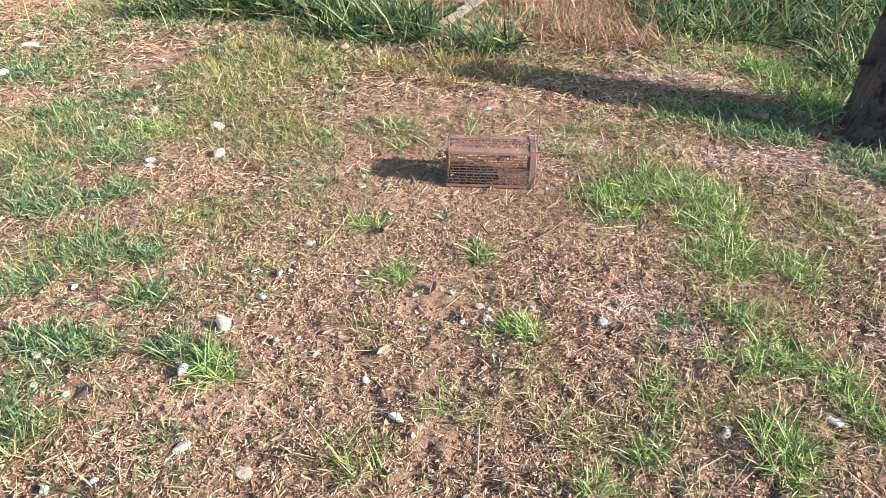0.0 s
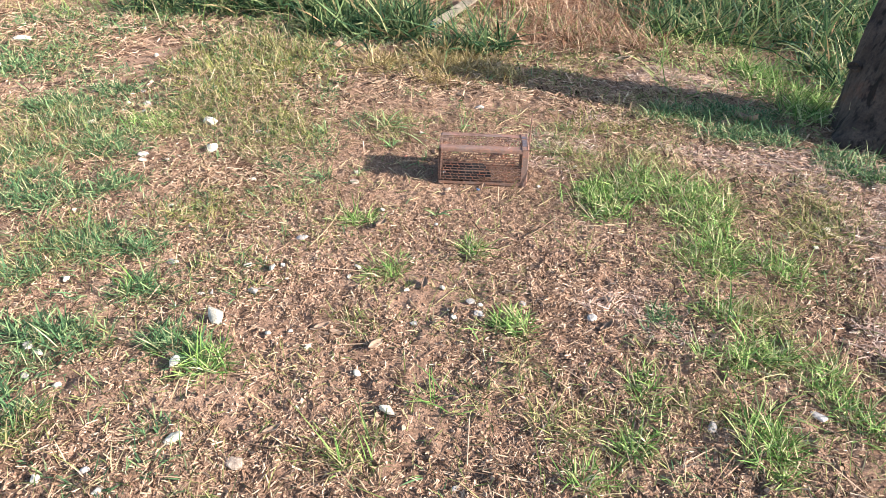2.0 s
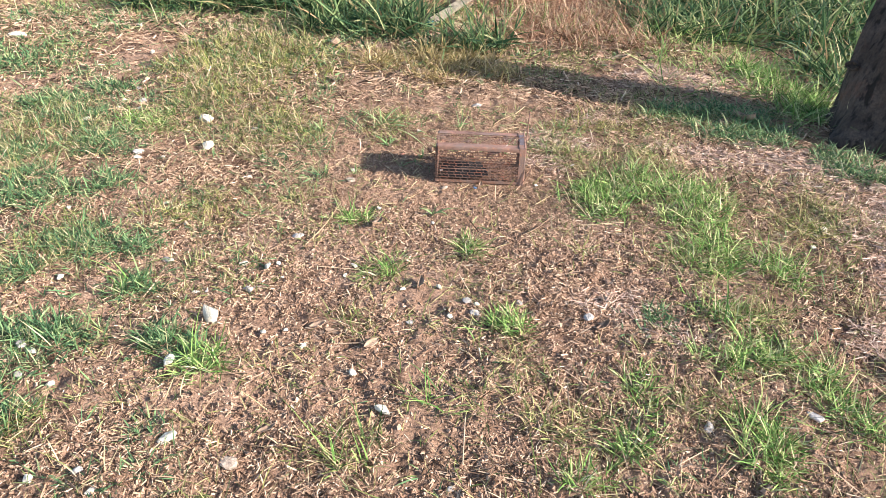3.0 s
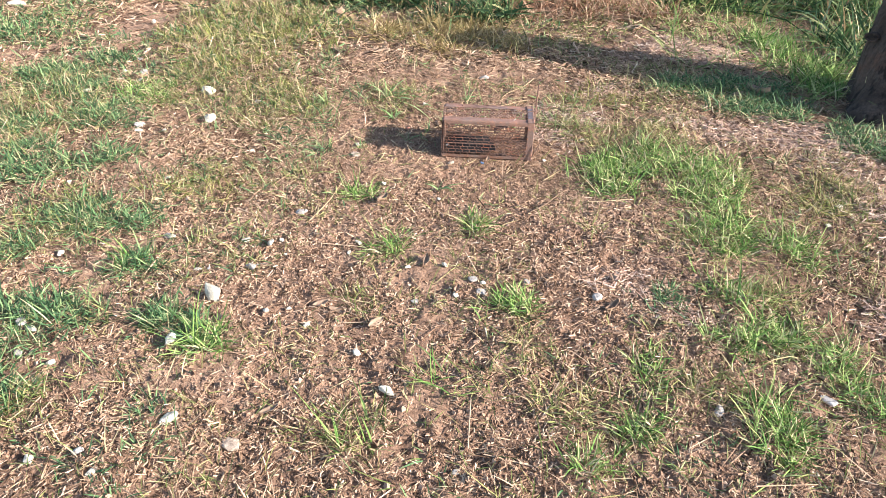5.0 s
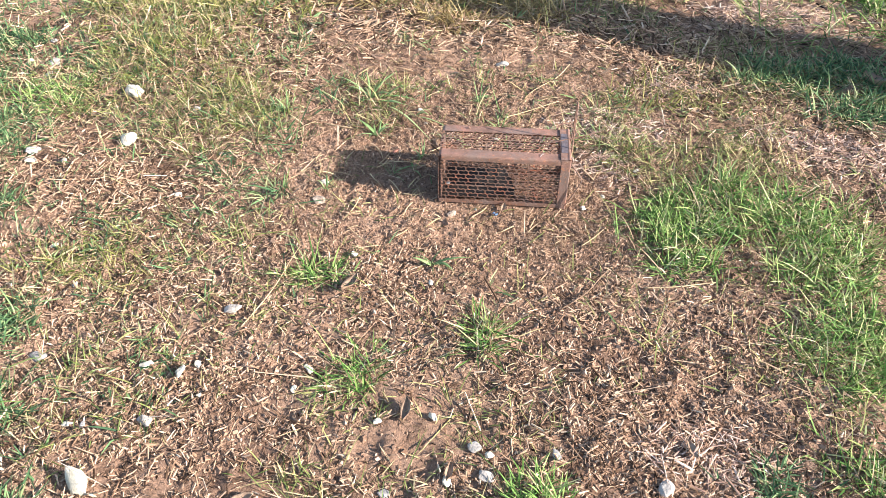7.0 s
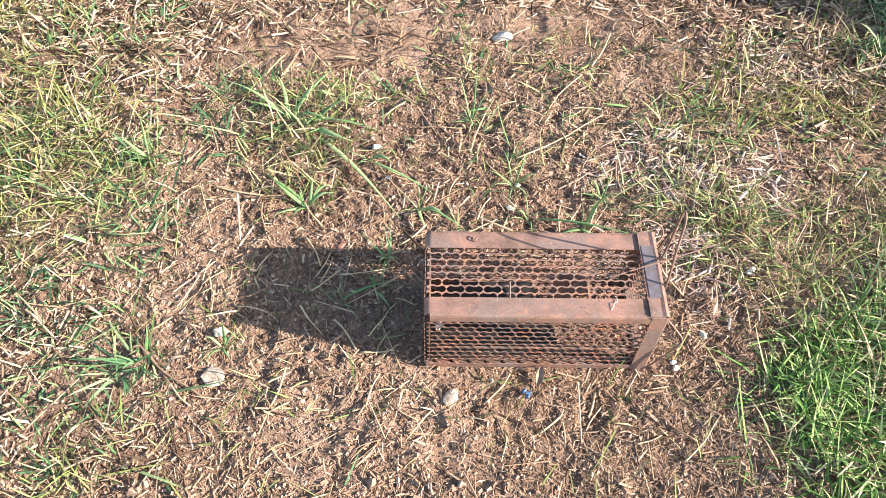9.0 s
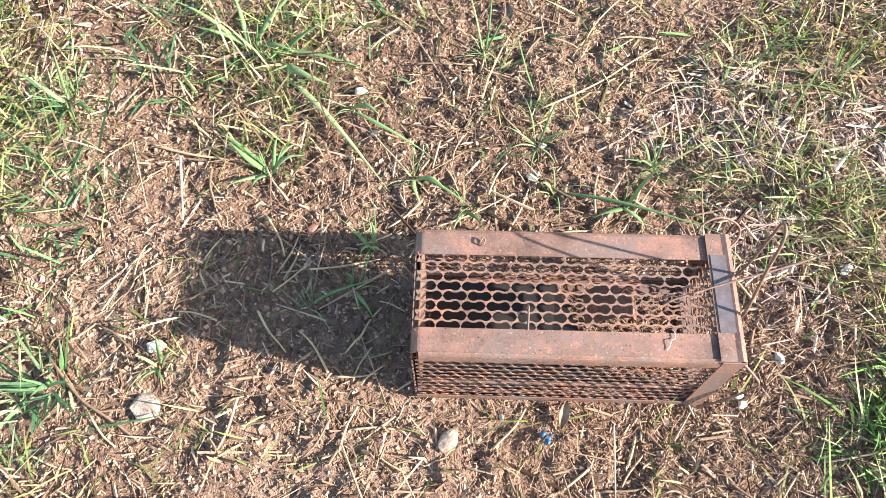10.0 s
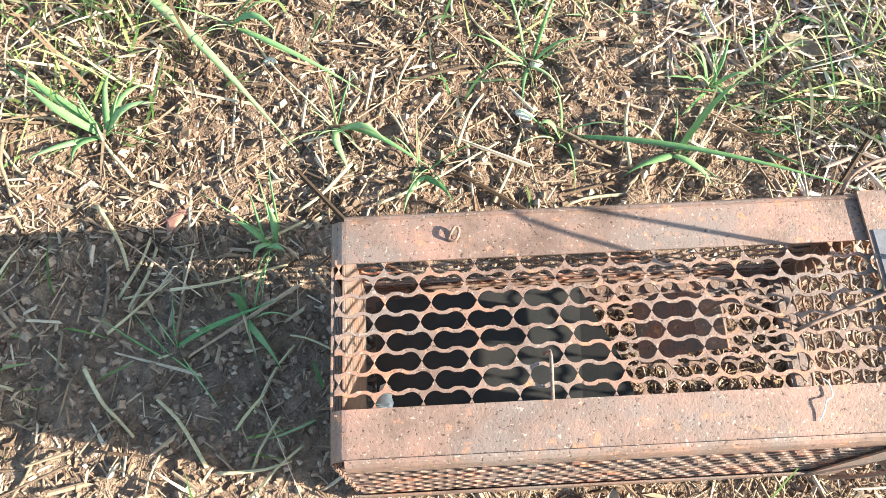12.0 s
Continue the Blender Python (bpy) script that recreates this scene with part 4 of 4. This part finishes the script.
    return tagged(flat_mesh(name, co, quads, CRUMB, tris), label, "earth", kind="stuff")


soil_crumbs("earth_crumbs", even(-0.55, 2.00, 0.70, 2.80, 36000, 46), 0.0034, "loose crumbs of brown earth between the straw", 56)
soil_crumbs("coarse_crumbs", thinned(even(-1.2, 0.8, 1.4, 2.05, 56000, 47), 47, 4.0), 0.0055, "loose crumbs of brown earth on the bare ground", 57)

# ---- loose things ----
def on_ground(x, y):
    return float(ground_height(x, y))


def stone(x, y, size, mat, label, flat=0.62, name="stone", category="stone"):
    bm = bmesh.new()
    r = random.Random(int(x * 7919 + y * 104729))
    for k in range(20):
        n = Vector((r.gauss(0, 1), r.gauss(0, 1), r.gauss(0, 1))).normalized() * r.uniform(0.42, 0.56)
        bm.verts.new((n.x * size * 1.2, n.y * size * 0.8, n.z * size * flat))
    made = bmesh.ops.convex_hull(bm, input=bm.verts)
    bmesh.ops.delete(bm, geom=[v for v in bm.verts if not v.link_faces], context="VERTS")
    bmesh.ops.bevel(bm, geom=list(bm.edges), offset=size * 0.035, segments=1, affect="EDGES")
    bmesh.ops.subdivide_edges(bm, edges=list(bm.edges), cuts=1)
    for v in bm.verts:
        v.co *= 1 + 0.10 * noise.noise(v.co * (2.2 / size) + Vector((x * 9, y * 7, 0)))
    ob = part(name, bm, mat, None, label)
    tagged(ob, category=category, group="loose stones")
    return place(ob, pose(x, y, on_ground(x, y) + size * flat * 0.40, 0, 0, (x * 931 + y * 517) % 360))


PALE_STONES = [(-0.846, 2.410, 0.054), (-0.927, 2.655, 0.060), (-1.423, 3.43, 0.034), (-1.01, 1.591, 0.024), (-0.452, 1.662, 0.032), (-0.589, 1.256, 0.036), (-0.832, 1.182, 0.022), (-0.52, 1.037, 0.036), (-0.081, 1.138, 0.036), (-0.163, 1.252, 0.022), (-0.401, 1.382, 0.018), (0.129, 1.522, 0.018), (-0.977, 2.308, 0.02), (-0.756, 0.929, 0.026), (-1.322, 2.817, 0.022), (-2.088, 3.191, 0.06), (1.233, 1.963, 0.026), (-0.176, 2.003, 0.02), (0.028, 1.592, 0.02), (-0.289, 2.256, 0.020), (0.345, 2.190, 0.013), (0.395, 2.239, 0.016), (-0.077, 2.596, 0.018), (0.153, 2.515, 0.011), (0.137, 2.468, 0.013), (-0.43, 1.69, 0.018), (-0.35, 1.40, 0.014), (0.09, 2.178, 0.007), (-0.057, 2.531, 0.010)]
for x, y, d in PALE_STONES:
    stone(x, y, d, STONE, "small pale limestone lump lying in dry grass" if d < 0.03 else "pale cream limestone half sunk in the grass")
PALE_CHIPS = [(-0.404, 1.615, 0.015), (-0.215, 1.69, 0.023), (-0.069, 1.578, 0.018), (0.0, 1.926, 0.016), (-0.579, 2.366, 0.022), (-0.642, 2.195, 0.024), (-1.069, 2.31, 0.032), (-0.622, 1.548, 0.022), (-0.235, 1.643, 0.016), (-0.855, 1.994, 0.018), (-0.619, 0.9, 0.024), (1.163, 1.866, 0.022), (-2.172, 3.595, 0.08), (-1.652, 3.848, 0.05), (-1.386, 2.606, 0.045), (0.059, 1.47, 0.020), (-0.528, 1.679, 0.026), (-0.294, 1.339, 0.018), (-1.154, 1.958, 0.022), (-0.922, 1.281, 0.026), (-1.314, 2.741, 0.022)]
for x, y, d in PALE_CHIPS:
    stone(x, y, d, STONE, "small flat bleached chip lying on dry earth", 0.4, "stone_chip", "stone chip")
GREY_CHIPS = [(-0.748, 1.691, 0.034), (-0.758, 1.881, 0.017), (-0.40, 1.831, 0.036), (-0.59, 1.545, 0.014), (0.124, 1.48, 0.030), (0.243, 1.525, 0.020), (-1.231, 2.746, 0.03), (-0.712, 2.568, 0.028), (-1.238, 2.808, 0.045), (-0.664, 0.947, 0.022), (0.068, 0.948, 0.020), (-0.041, 1.445, 0.022), (0.418, 1.471, 0.034), (-0.923, 1.21, 0.028)]
for x, y, d in GREY_CHIPS:
    stone(x, y, d, GREY_STONE, "small bluish grey chip pressed into the earth", 0.4, "stone_chip", "stone chip")
GREY_STONES = [(-0.482, 1.553, 0.034), (-1.087, 2.353, 0.042), (0.49, 2.342, 0.017), (-0.96, 1.30, 0.03), (-0.55, 1.27, 0.022), (0.106, 1.535, 0.03), (1.20, 1.93, 0.022), (-1.31, 2.95, 0.03), (0.868, 1.152, 0.034), (0.623, 1.119, 0.036)]
for x, y, d in GREY_STONES:
    stone(x, y, d, GREY_STONE, "flat dull grey stone pressed into the earth", 0.45)
stone(0.032, 2.152, 0.028, DULL_STONE, "dull mottled stone lying in front of the cage", 0.3)
stone(-0.38, 0.984, 0.045, DULL_STONE, "flat brownish stone pressed into the litter", 0.35)
stone(-0.292, 2.191, 0.038, DULL_STONE, "flat brownish stone beside a crooked twig", 0.35)
stone(0.153, 2.869, 0.036, GREY_STONE, "rounded pale stone on bare earth", 0.6)
stone(-0.553, 3.603, 0.060, DEAD_LEAF, "flat pinkish stone among grass", 0.5)
stone(-0.125, 2.401, 0.020, CLAY, "red fired clay chip beside the cage's shadow", 0.35, "clay_chip", "clay chip")
stone(0.345, 2.20, 0.011, WHITE, "tiny white chip beside the cage", 0.6)
tall = stone(-0.545, 1.432, 0.064, STONE, "tall pale cream stone leaning in a green clump", 0.40)
tall.matrix_basis = pose(-0.545, 1.432, on_ground(-0.545, 1.432) + 0.022, 0, -62, 68)


def dead_leaf(x, y, long, turn, curl, lift=0.0, label="curled dry brown leaf on the ground"):
    """A dead leaf: a pointed oval sheet with a midrib, curled along its length."""
    bm = bmesh.new()
    nu, nv, rows = 10, 6, []
    for i in range(nu + 1):
        t = i / nu
        half = 0.20 * math.sin(math.pi * min(max(t, 0.02), 0.985)) ** 0.8 * (1 + 0.35 * noise.noise(Vector((t * 6, x * 31, y * 17))))
        row = []
        for j in range(nv + 1):
            q = 2 * j / nv - 1
            z = curl * (q * q * 0.22 + (t - 0.5) ** 2 * 0.6) + 0.02 * noise.noise(Vector((t * 5 + x * 9, q * 3, y * 7))) + 0.012 * abs(q) ** 0.5
            row.append(Vector(((t - 0.5), half * q, z)) * long)
        rows.append(row)
    top = [[bm.verts.new(p + Vector((0, 0, 0.0006))) for p in row] for row in rows]
    low = [[bm.verts.new(p) for p in row] for row in rows]
    for i in range(nu):
        for j in range(nv):
            bm.faces.new((top[i][j], top[i + 1][j], top[i + 1][j + 1], top[i][j + 1]))
            bm.faces.new((low[i][j], low[i][j + 1], low[i + 1][j + 1], low[i + 1][j]))
        for j in (0, nv):
            bm.faces.new((top[i][j], top[i + 1][j], low[i + 1][j], low[i][j]))
    for i in (0, nu):
        for j in range(nv):
            bm.faces.new((top[i][j], top[i][j + 1], low[i][j + 1], low[i][j]))
    ob = smooth(part("dead_leaf", bm, DEAD_LEAF, None, label))
    tagged(ob, category="leaf", group="dead leaves")
    return place(ob, pose(x, y, on_ground(x, y) + 0.004 + lift, 12 * math.sin(x * 40), 10 * math.cos(y * 33), turn))


DEAD_LEAVES = [(-0.13, 1.352, 0.055, 55, 0.2), (-0.234, 1.40, 0.045, 160, 0.25), (-0.273, 1.421, 0.045, 20, 0.4), (0.062, 1.483, 0.035, 80, 0.8), (0.871, 3.53, 0.13, 5, 0.3), (1.242, 2.767, 0.10, -50, 0.9), (0.453, 1.44, 0.05, 40, 0.9), (0.366, 2.512, 0.040, -30, 0.5), (0.515, 2.616, 0.034, -10, 0.7), (0.80, 2.81, 0.05, 70, 0.5), (-0.323, 1.076, 0.045, 30, 0.3), (0.472, 1.545, 0.040, 100, 0.3), (-0.788, 1.254, 0.036, 10, 0.3), (-0.506, 1.348, 0.035, 120, 0.3), (-0.17, 1.905, 0.06, 65, 0.6), (-0.62, 1.385, 0.06, 15, 0.4), (-0.02, 1.60, 0.045, 85, 0.7), (0.69, 2.62, 0.035, 30, 0.6), (-0.30, 3.10, 0.09, 20, 0.5), (0.12, 2.72, 0.03, 100, 0.7)]
for row in DEAD_LEAVES:
    dead_leaf(*row)
dead_leaf(0.155, 2.179, 0.030, 75, 0.5, 0.004, "pale curled leaf lying against the cage")


def stick(x0, y0, x1, y1, r, mat, label, bow=0.06):
    a, b = Vector((x0, y0, on_ground(x0, y0))), Vector((x1, y1, on_ground(x1, y1)))
    side = (b - a).cross(Vector((0, 0, 1))) * bow
    mid = (a + b) / 2 + side + Vector((0, 0, 0.003))
    r *= 0.72
    lift = Vector((0, 0, r * 1.4 + 0.003))
    bm = bmesh.new()
    pts = curve_points([a + lift, (a + mid) / 2 + side * 0.2 + lift, mid + lift, (mid + b) / 2 - side * 0.1 + lift, b + lift], 4)
    tube(bm, pts, [r * (1.1 - 0.4 * i / len(pts)) for i in range(len(pts))], 7)
    ob = smooth(part("stick", bm, mat, None, label))
    return tagged(ob, category="stick", group="loose sticks and straws")


TWIGS = [(-0.408, 2.25, -0.292, 2.155, 0.0024), (-0.193, 2.17, -0.123, 2.184, 0.0016), (-0.255, 2.48, -0.245, 2.428, 0.0022), (-0.90, 1.29, -0.66, 1.25, 0.0020), (-0.79, 1.20, -0.74, 1.12, 0.0020), (-0.433, 2.205, -0.405, 2.227, 0.0015), (-0.20, 2.296, -0.198, 2.324, 0.0015), (0.02, 2.80, 0.10, 2.74, 0.0025), (-0.4, 1.05, -0.25, 1.02, 0.0018), (0.27, 1.86, 0.38, 1.98, 0.0022), (0.115, 2.735, 0.185, 2.705, 0.002)]
for row in TWIGS:
    stick(*row, TWIG, "thin crooked brown twig lying on the earth")
STRAWS = [(0.106, 2.396, 0.134, 2.455, 0.0015), (0.155, 2.566, 0.315, 2.665, 0.0017), (-0.339, 2.52, -0.219, 2.493, 0.0024), (-0.165, 2.318, -0.124, 2.358, 0.0014), (-0.125, 2.346, -0.045, 2.360, 0.0016), (-0.18, 2.296, -0.145, 2.249, 0.0019), (-0.08, 2.57, -0.01, 2.47, 0.0013), (0.02, 2.40, 0.115, 2.445, 0.0014), (0.98, 2.42, 1.18, 2.37, 0.0018), (1.15, 2.47, 1.4, 2.30, 0.0018), (0.31, 2.78, 0.36, 2.87, 0.0018), (-0.36, 2.30, -0.33, 2.36, 0.0014), (-0.17, 2.02, -0.12, 2.03, 0.0016), (-0.37, 1.78, -0.30, 2.02, 0.0018), (0.29, 2.76, 0.20, 2.65, 0.0015), (0.33, 2.06, 0.39, 2.12, 0.0017), (0.45, 1.93, 0.60, 1.95, 0.0020), (0.42, 2.13, 0.52, 2.155, 0.0014)]
for row in STRAWS:
    stick(*row, PALE_STRAW, "pale dry straw stem lying on the ground", 0.04)


def straw_shapes():
    """Six bent, split-ended straw stems that the loose straws share."""
    r = random.Random(91)
    shapes = []
    for k in range(6):
        bm = bmesh.new()
        bend = r.uniform(-0.10, 0.10)
        pts = curve_points([(-0.5, 0, 0.01), (-0.2, bend * 0.6, 0.02), (0.15, bend, 0.015), (0.5, bend * 0.3, 0.0)], 2)
        tube(bm, pts, [0.028 * (1.0 - 0.35 * i / len(pts)) for i in range(len(pts))], 6)
        for v in bm.verts:
            v.co.z *= 0.75
        bmesh.ops.recalc_face_normals(bm, faces=bm.faces)
        data = bpy.data.meshes.new("straw")
        bm.to_mesh(data)
        bm.free()
        for face in data.polygons:
            face.use_smooth = True
        data.materials.append(PALE_STRAW if k % 2 else TWIG)
        shapes.append(data)
    return shapes


def lay_straws(n, seed):
    """Single short straws lying on the litter round the cage."""
    shapes, r = straw_shapes(), random.Random(seed)
    spots = clear_of_trap(even(-0.38, 2.06, 0.55, 2.72, n, seed), 0.03)
    for x, y in spots:
        k = r.randrange(6)
        ob = new("straw", shapes[k])
        tagged(ob, "short pale dry straw lying on chaff" if k % 2 else "short brown dry straw lying on chaff", "straw", "loose sticks and straws")
        s = r.uniform(0.022, 0.060)
        place(ob, pose(x, y, on_ground(x, y) + 0.0035, r.uniform(-6, 6), r.uniform(-5, 5), r.uniform(0, 360)) @ Matrix.Diagonal((s, s, s * 1.2, 1)))


lay_straws(240, 92)


def blade(parent, a, b, wide, arch, roll=0.0, mat=None):
    """One broad grass blade: a folded, tapered leaf with thickness from a to b, arched upwards."""
    a, b = Vector(a), Vector(b)
    d = b - a
    side = d.cross(Vector((0, 0, 1))).normalized()
    side = (side + Vector((0, 0, math.sin(roll)))).normalized()
    up = side.cross(d).normalized()
    bm = bmesh.new()
    rows, n = [], 12
    for i in range(n + 1):
        t = i / n
        c = a + d * t + Vector((0, 0, arch * 4 * t * (1 - t))) + side * wide * 0.35 * math.sin(t * 4 + b.x * 60)
        half = wide / 2 * max(min(1, 0.45 + t * 1.5) * (1 - t ** 1.4), 0.02)
        rows.append([bm.verts.new(p) for p in (c - side * half + up * half * 0.14, c, c + side * half + up * half * 0.14, c + side * half + up * (half * 0.14 - 0.0003), c - up * 0.0004, c - side * half + up * (half * 0.14 - 0.0003))])
    for r, s in zip(rows, rows[1:]):
        for k in range(6):
            bm.faces.new((r[k], r[(k + 1) % 6], s[(k + 1) % 6], s[k]))
    bm.faces.new(rows[0])
    bm.faces.new(rows[-1])
    return smooth(part("blade", bm, mat or BROAD, parent))


def sprig(x, y, tips, wide, label, mat=None):
    root = new("grass_sprig")
    tagged(root, label, "grass", "grass sprigs near the cage")
    z = on_ground(x, y)
    root.matrix_basis = pose(x, y, z)
    for i, (tx, ty, h) in enumerate(tips):
        tip = (tx - x, ty - y, on_ground(tx, ty) - z + h)
        blade(root, (0, 0, -0.002), tip, wide * 1.12 * (0.8 + 0.4 * ((i * 37 % 10) / 10)), 0.008 + 0.03 * math.hypot(tip[0], tip[1]), 0.22 * math.sin(i * 2.4 + x * 50), mat)
    r = random.Random(int(x * 9001 + y * 7001))
    for k in range(6):
        a, d = r.uniform(0, 6.28), r.uniform(0.02, 0.06)
        blade(root, (r.uniform(-0.006, 0.006), r.uniform(-0.006, 0.006), -0.002), (math.cos(a) * d, math.sin(a) * d, r.uniform(0.008, 0.03)), wide * r.uniform(0.18, 0.34), r.uniform(0.003, 0.016), r.uniform(-0.3, 0.3), mat)
    return root


sprig(-0.225, 2.668, [(-0.345, 2.735, 0.03), (-0.165, 2.652, 0.02), (-0.066, 2.628, 0.015), (-0.205, 2.640, 0.01), (-0.16, 2.745, 0.04), (-0.25, 2.72, 0.05), (-0.31, 2.70, 0.02)], 0.0085, "broad green grass sprig with long arched blades on bare earth")
sprig(-0.195, 2.640, [(-0.034, 2.452, 0.008), (-0.115, 2.60, 0.02), (-0.13, 2.69, 0.03)], 0.0120, "long broad green grass blade arching over dry litter")
sprig(-0.092, 2.575, [(0.016, 2.489, 0.010), (-0.05, 2.55, 0.02)], 0.0085, "broad green blade lying low over straw")
sprig(-0.006, 2.470, [(0.063, 2.427, 0.008), (-0.001, 2.424, 0.012), (0.03, 2.447, 0.012)], 0.0070, "small dark green sprig with broad blades behind the cage")
sprig(-0.187, 2.480, [(-0.236, 2.450, 0.01), (-0.204, 2.451, 0.008), (-0.262, 2.545, 0.012), (-0.171, 2.520, 0.02), (-0.142, 2.497, 0.015), (-0.240, 2.512, 0.02), (-0.15, 2.515, 0.01)], 0.0078, "radiating green sprig with broad blades on litter")
sprig(-0.055, 2.378, [(-0.067, 2.360, 0.015), (-0.046, 2.362, 0.02), (-0.052, 2.398, 0.03), (-0.085, 2.392, 0.01)], 0.0070, "dark green sprig beside the cage's shadow")
sprig(0.165, 2.450, [(0.339, 2.364, 0.060), (0.145, 2.452, 0.01)], 0.0080, "long bright green blade reaching over the cage's corner")
sprig(0.247, 2.429, [(0.281, 2.448, 0.060), (0.262, 2.392, 0.01), (0.205, 2.405, 0.01)], 0.0080, "green sprig with one upright blade behind the cage")
sprig(0.058, 2.424, [(0.040, 2.385, 0.02), (0.072, 2.390, 0.02)], 0.0062, "green sprig with two blades touching the cage")
sprig(-0.124, 2.304, [(-0.048, 2.335, 0.012)], 0.0058, "thin green blade lying in the cage's shadow")
sprig(-0.073, 2.326, [(-0.050, 2.283, 0.008), (-0.085, 2.34, 0.01)], 0.0066, "green blade standing in the cage's shadow")
sprig(-0.452, 2.58, [(-0.47, 2.64, 0.05), (-0.43, 2.54, 0.02), (-0.40, 2.55, 0.02), (-0.48, 2.55, 0.02), (-0.45, 2.52, 0.01), (-0.50, 2.60, 0.03)], 0.0065, "pale green sprig with spreading blades")
sprig(0.085, 2.665, [(0.06, 2.74, 0.04), (0.10, 2.745, 0.05), (0.13, 2.665, 0.01), (0.05, 2.645, 0.01), (0.085, 2.62, 0.02), (0.12, 2.70, 0.03)], 0.0036, "thin green sprig on bare earth")
sprig(-0.283, 2.236, [(-0.30, 2.205, 0.012), (-0.27, 2.21, 0.012), (-0.26, 2.245, 0.02), (-0.305, 2.24, 0.02), (-0.28, 2.262, 0.03)], 0.0052, "small bright green sprout beside a white stone")
sprig(0.147, 2.517, [(0.13, 2.57, 0.03), (0.175, 2.56, 0.03), (0.185, 2.52, 0.02), (0.10, 2.53, 0.02), (0.135, 2.47, 0.01), (0.165, 2.48, 0.01), (0.11, 2.495, 0.02)], 0.0036, "thin pale green sprig on litter")
sprig(0.286, 2.483, [(0.30, 2.51, 0.03), (0.265, 2.505, 0.03), (0.31, 2.478, 0.02), (0.262, 2.475, 0.02), (0.285, 2.455, 0.02)], 0.0046, "low green tuft with short leaves")
sprig(0.0, 1.985, [(0.085, 1.99, 0.02), (-0.045, 1.975, 0.02), (0.05, 1.955, 0.01)], 0.010, "flat grey-green grass blades on bare earth")


# ---- the broken board in the tall grass ----
def build_board():
    board = new("wooden_board")
    tagged(board, "weathered grey board with a teal painted end", "board")
    bm = bmesh.new()
    box(bm, -0.23, -0.026, -0.011, 0.26, 0.026, 0.011, 0.004)
    for v in bm.verts:
        v.co.z += 0.003 * noise.noise(Vector((v.co.x * 9, v.co.y * 30, 1)))
    part("plank", bm, BOARD, board)
    bm = bmesh.new()
    box(bm, -0.275, -0.0262, -0.0112, -0.2305, 0.0262, 0.0112, 0.004)
    part("painted_end", bm, TEAL, board, "faded teal painted end")
    bm = bmesh.new()
    box(bm, 0.2605, -0.0262, -0.0112, 0.40, 0.0262, 0.0112, 0.004)
    part("painted_end", bm, TEAL, board, "faded teal painted end")
    board.matrix_basis = pose(0.035, 4.16, 0.055, 16, -5, 62)


build_board()


def build_scrap():
    bm = bmesh.new()
    for k in range(3):
        bmesh.ops.create_icosphere(bm, subdivisions=2, radius=0.0045, matrix=pose(0.003 * math.cos(k * 2.1), 0.005 * math.sin(k * 2.1), 0.002 * k, 40 * k, 20 * k, 50 * k) @ Matrix.Diagonal((1.0, 0.35, 0.8, 1)))
    for v in bm.verts:
        v.co += Vector((noise.noise(v.co * 300), noise.noise(v.co * 300 + Vector((5, 0, 0))), noise.noise(v.co * 300 + Vector((0, 5, 0))))) * 0.002
    ob = part("plastic_scrap", bm, BLUE, None, "crumpled scrap of blue plastic on litter")
    place(tagged(ob, category="scrap"), pose(0.135, 2.156, on_ground(0.135, 2.156) + 0.004, 0, 0, 20))


build_scrap()


def build_fluff():
    """A torn pale leaf skin lying on the treadle inside the cage."""
    bm = bmesh.new()
    rows = []
    for i in range(7):
        t = i / 6
        half = 0.006 * math.sin(math.pi * (0.1 + 0.8 * t)) * (1 + 0.5 * noise.noise(Vector((t * 7, 3, 1))))
        rows.append(((0.020 * t, -half, 0.002 * math.sin(t * 5)), (0.020 * t + 0.003 * math.sin(t * 9), half, 0.004 * math.sin(t * 4 + 1))))
    ribbon(bm, rows, 0.0005)
    ob = smooth(part("leaf_scrap", bm, WHITE, None, "pale torn leaf scrap on the cage's treadle"))
    place(tagged(ob, category="leaf"), pose(0.016, 2.247, 0.0145, 4, -6, 75))


build_fluff()


def build_curl():
    bm = bmesh.new()
    tube(bm, curve_points([(0, -0.008, 0), (0.003, -0.004, 0.001), (0.005, 0.001, 0.002), (0.009, 0.003, 0.001), (0.009, 0.009, 0.001), (0.007, 0.012, 0.0)], 5), 0.00036, 6)
    ob = smooth(part("dry_stem_curl", bm, WHITE, None, "tiny pale curled stem lying on the rusty strap"))
    place(tagged(ob, category="stem"), pose(0.232, 2.220, H + 0.0008, 0, 0, 0))


build_curl()
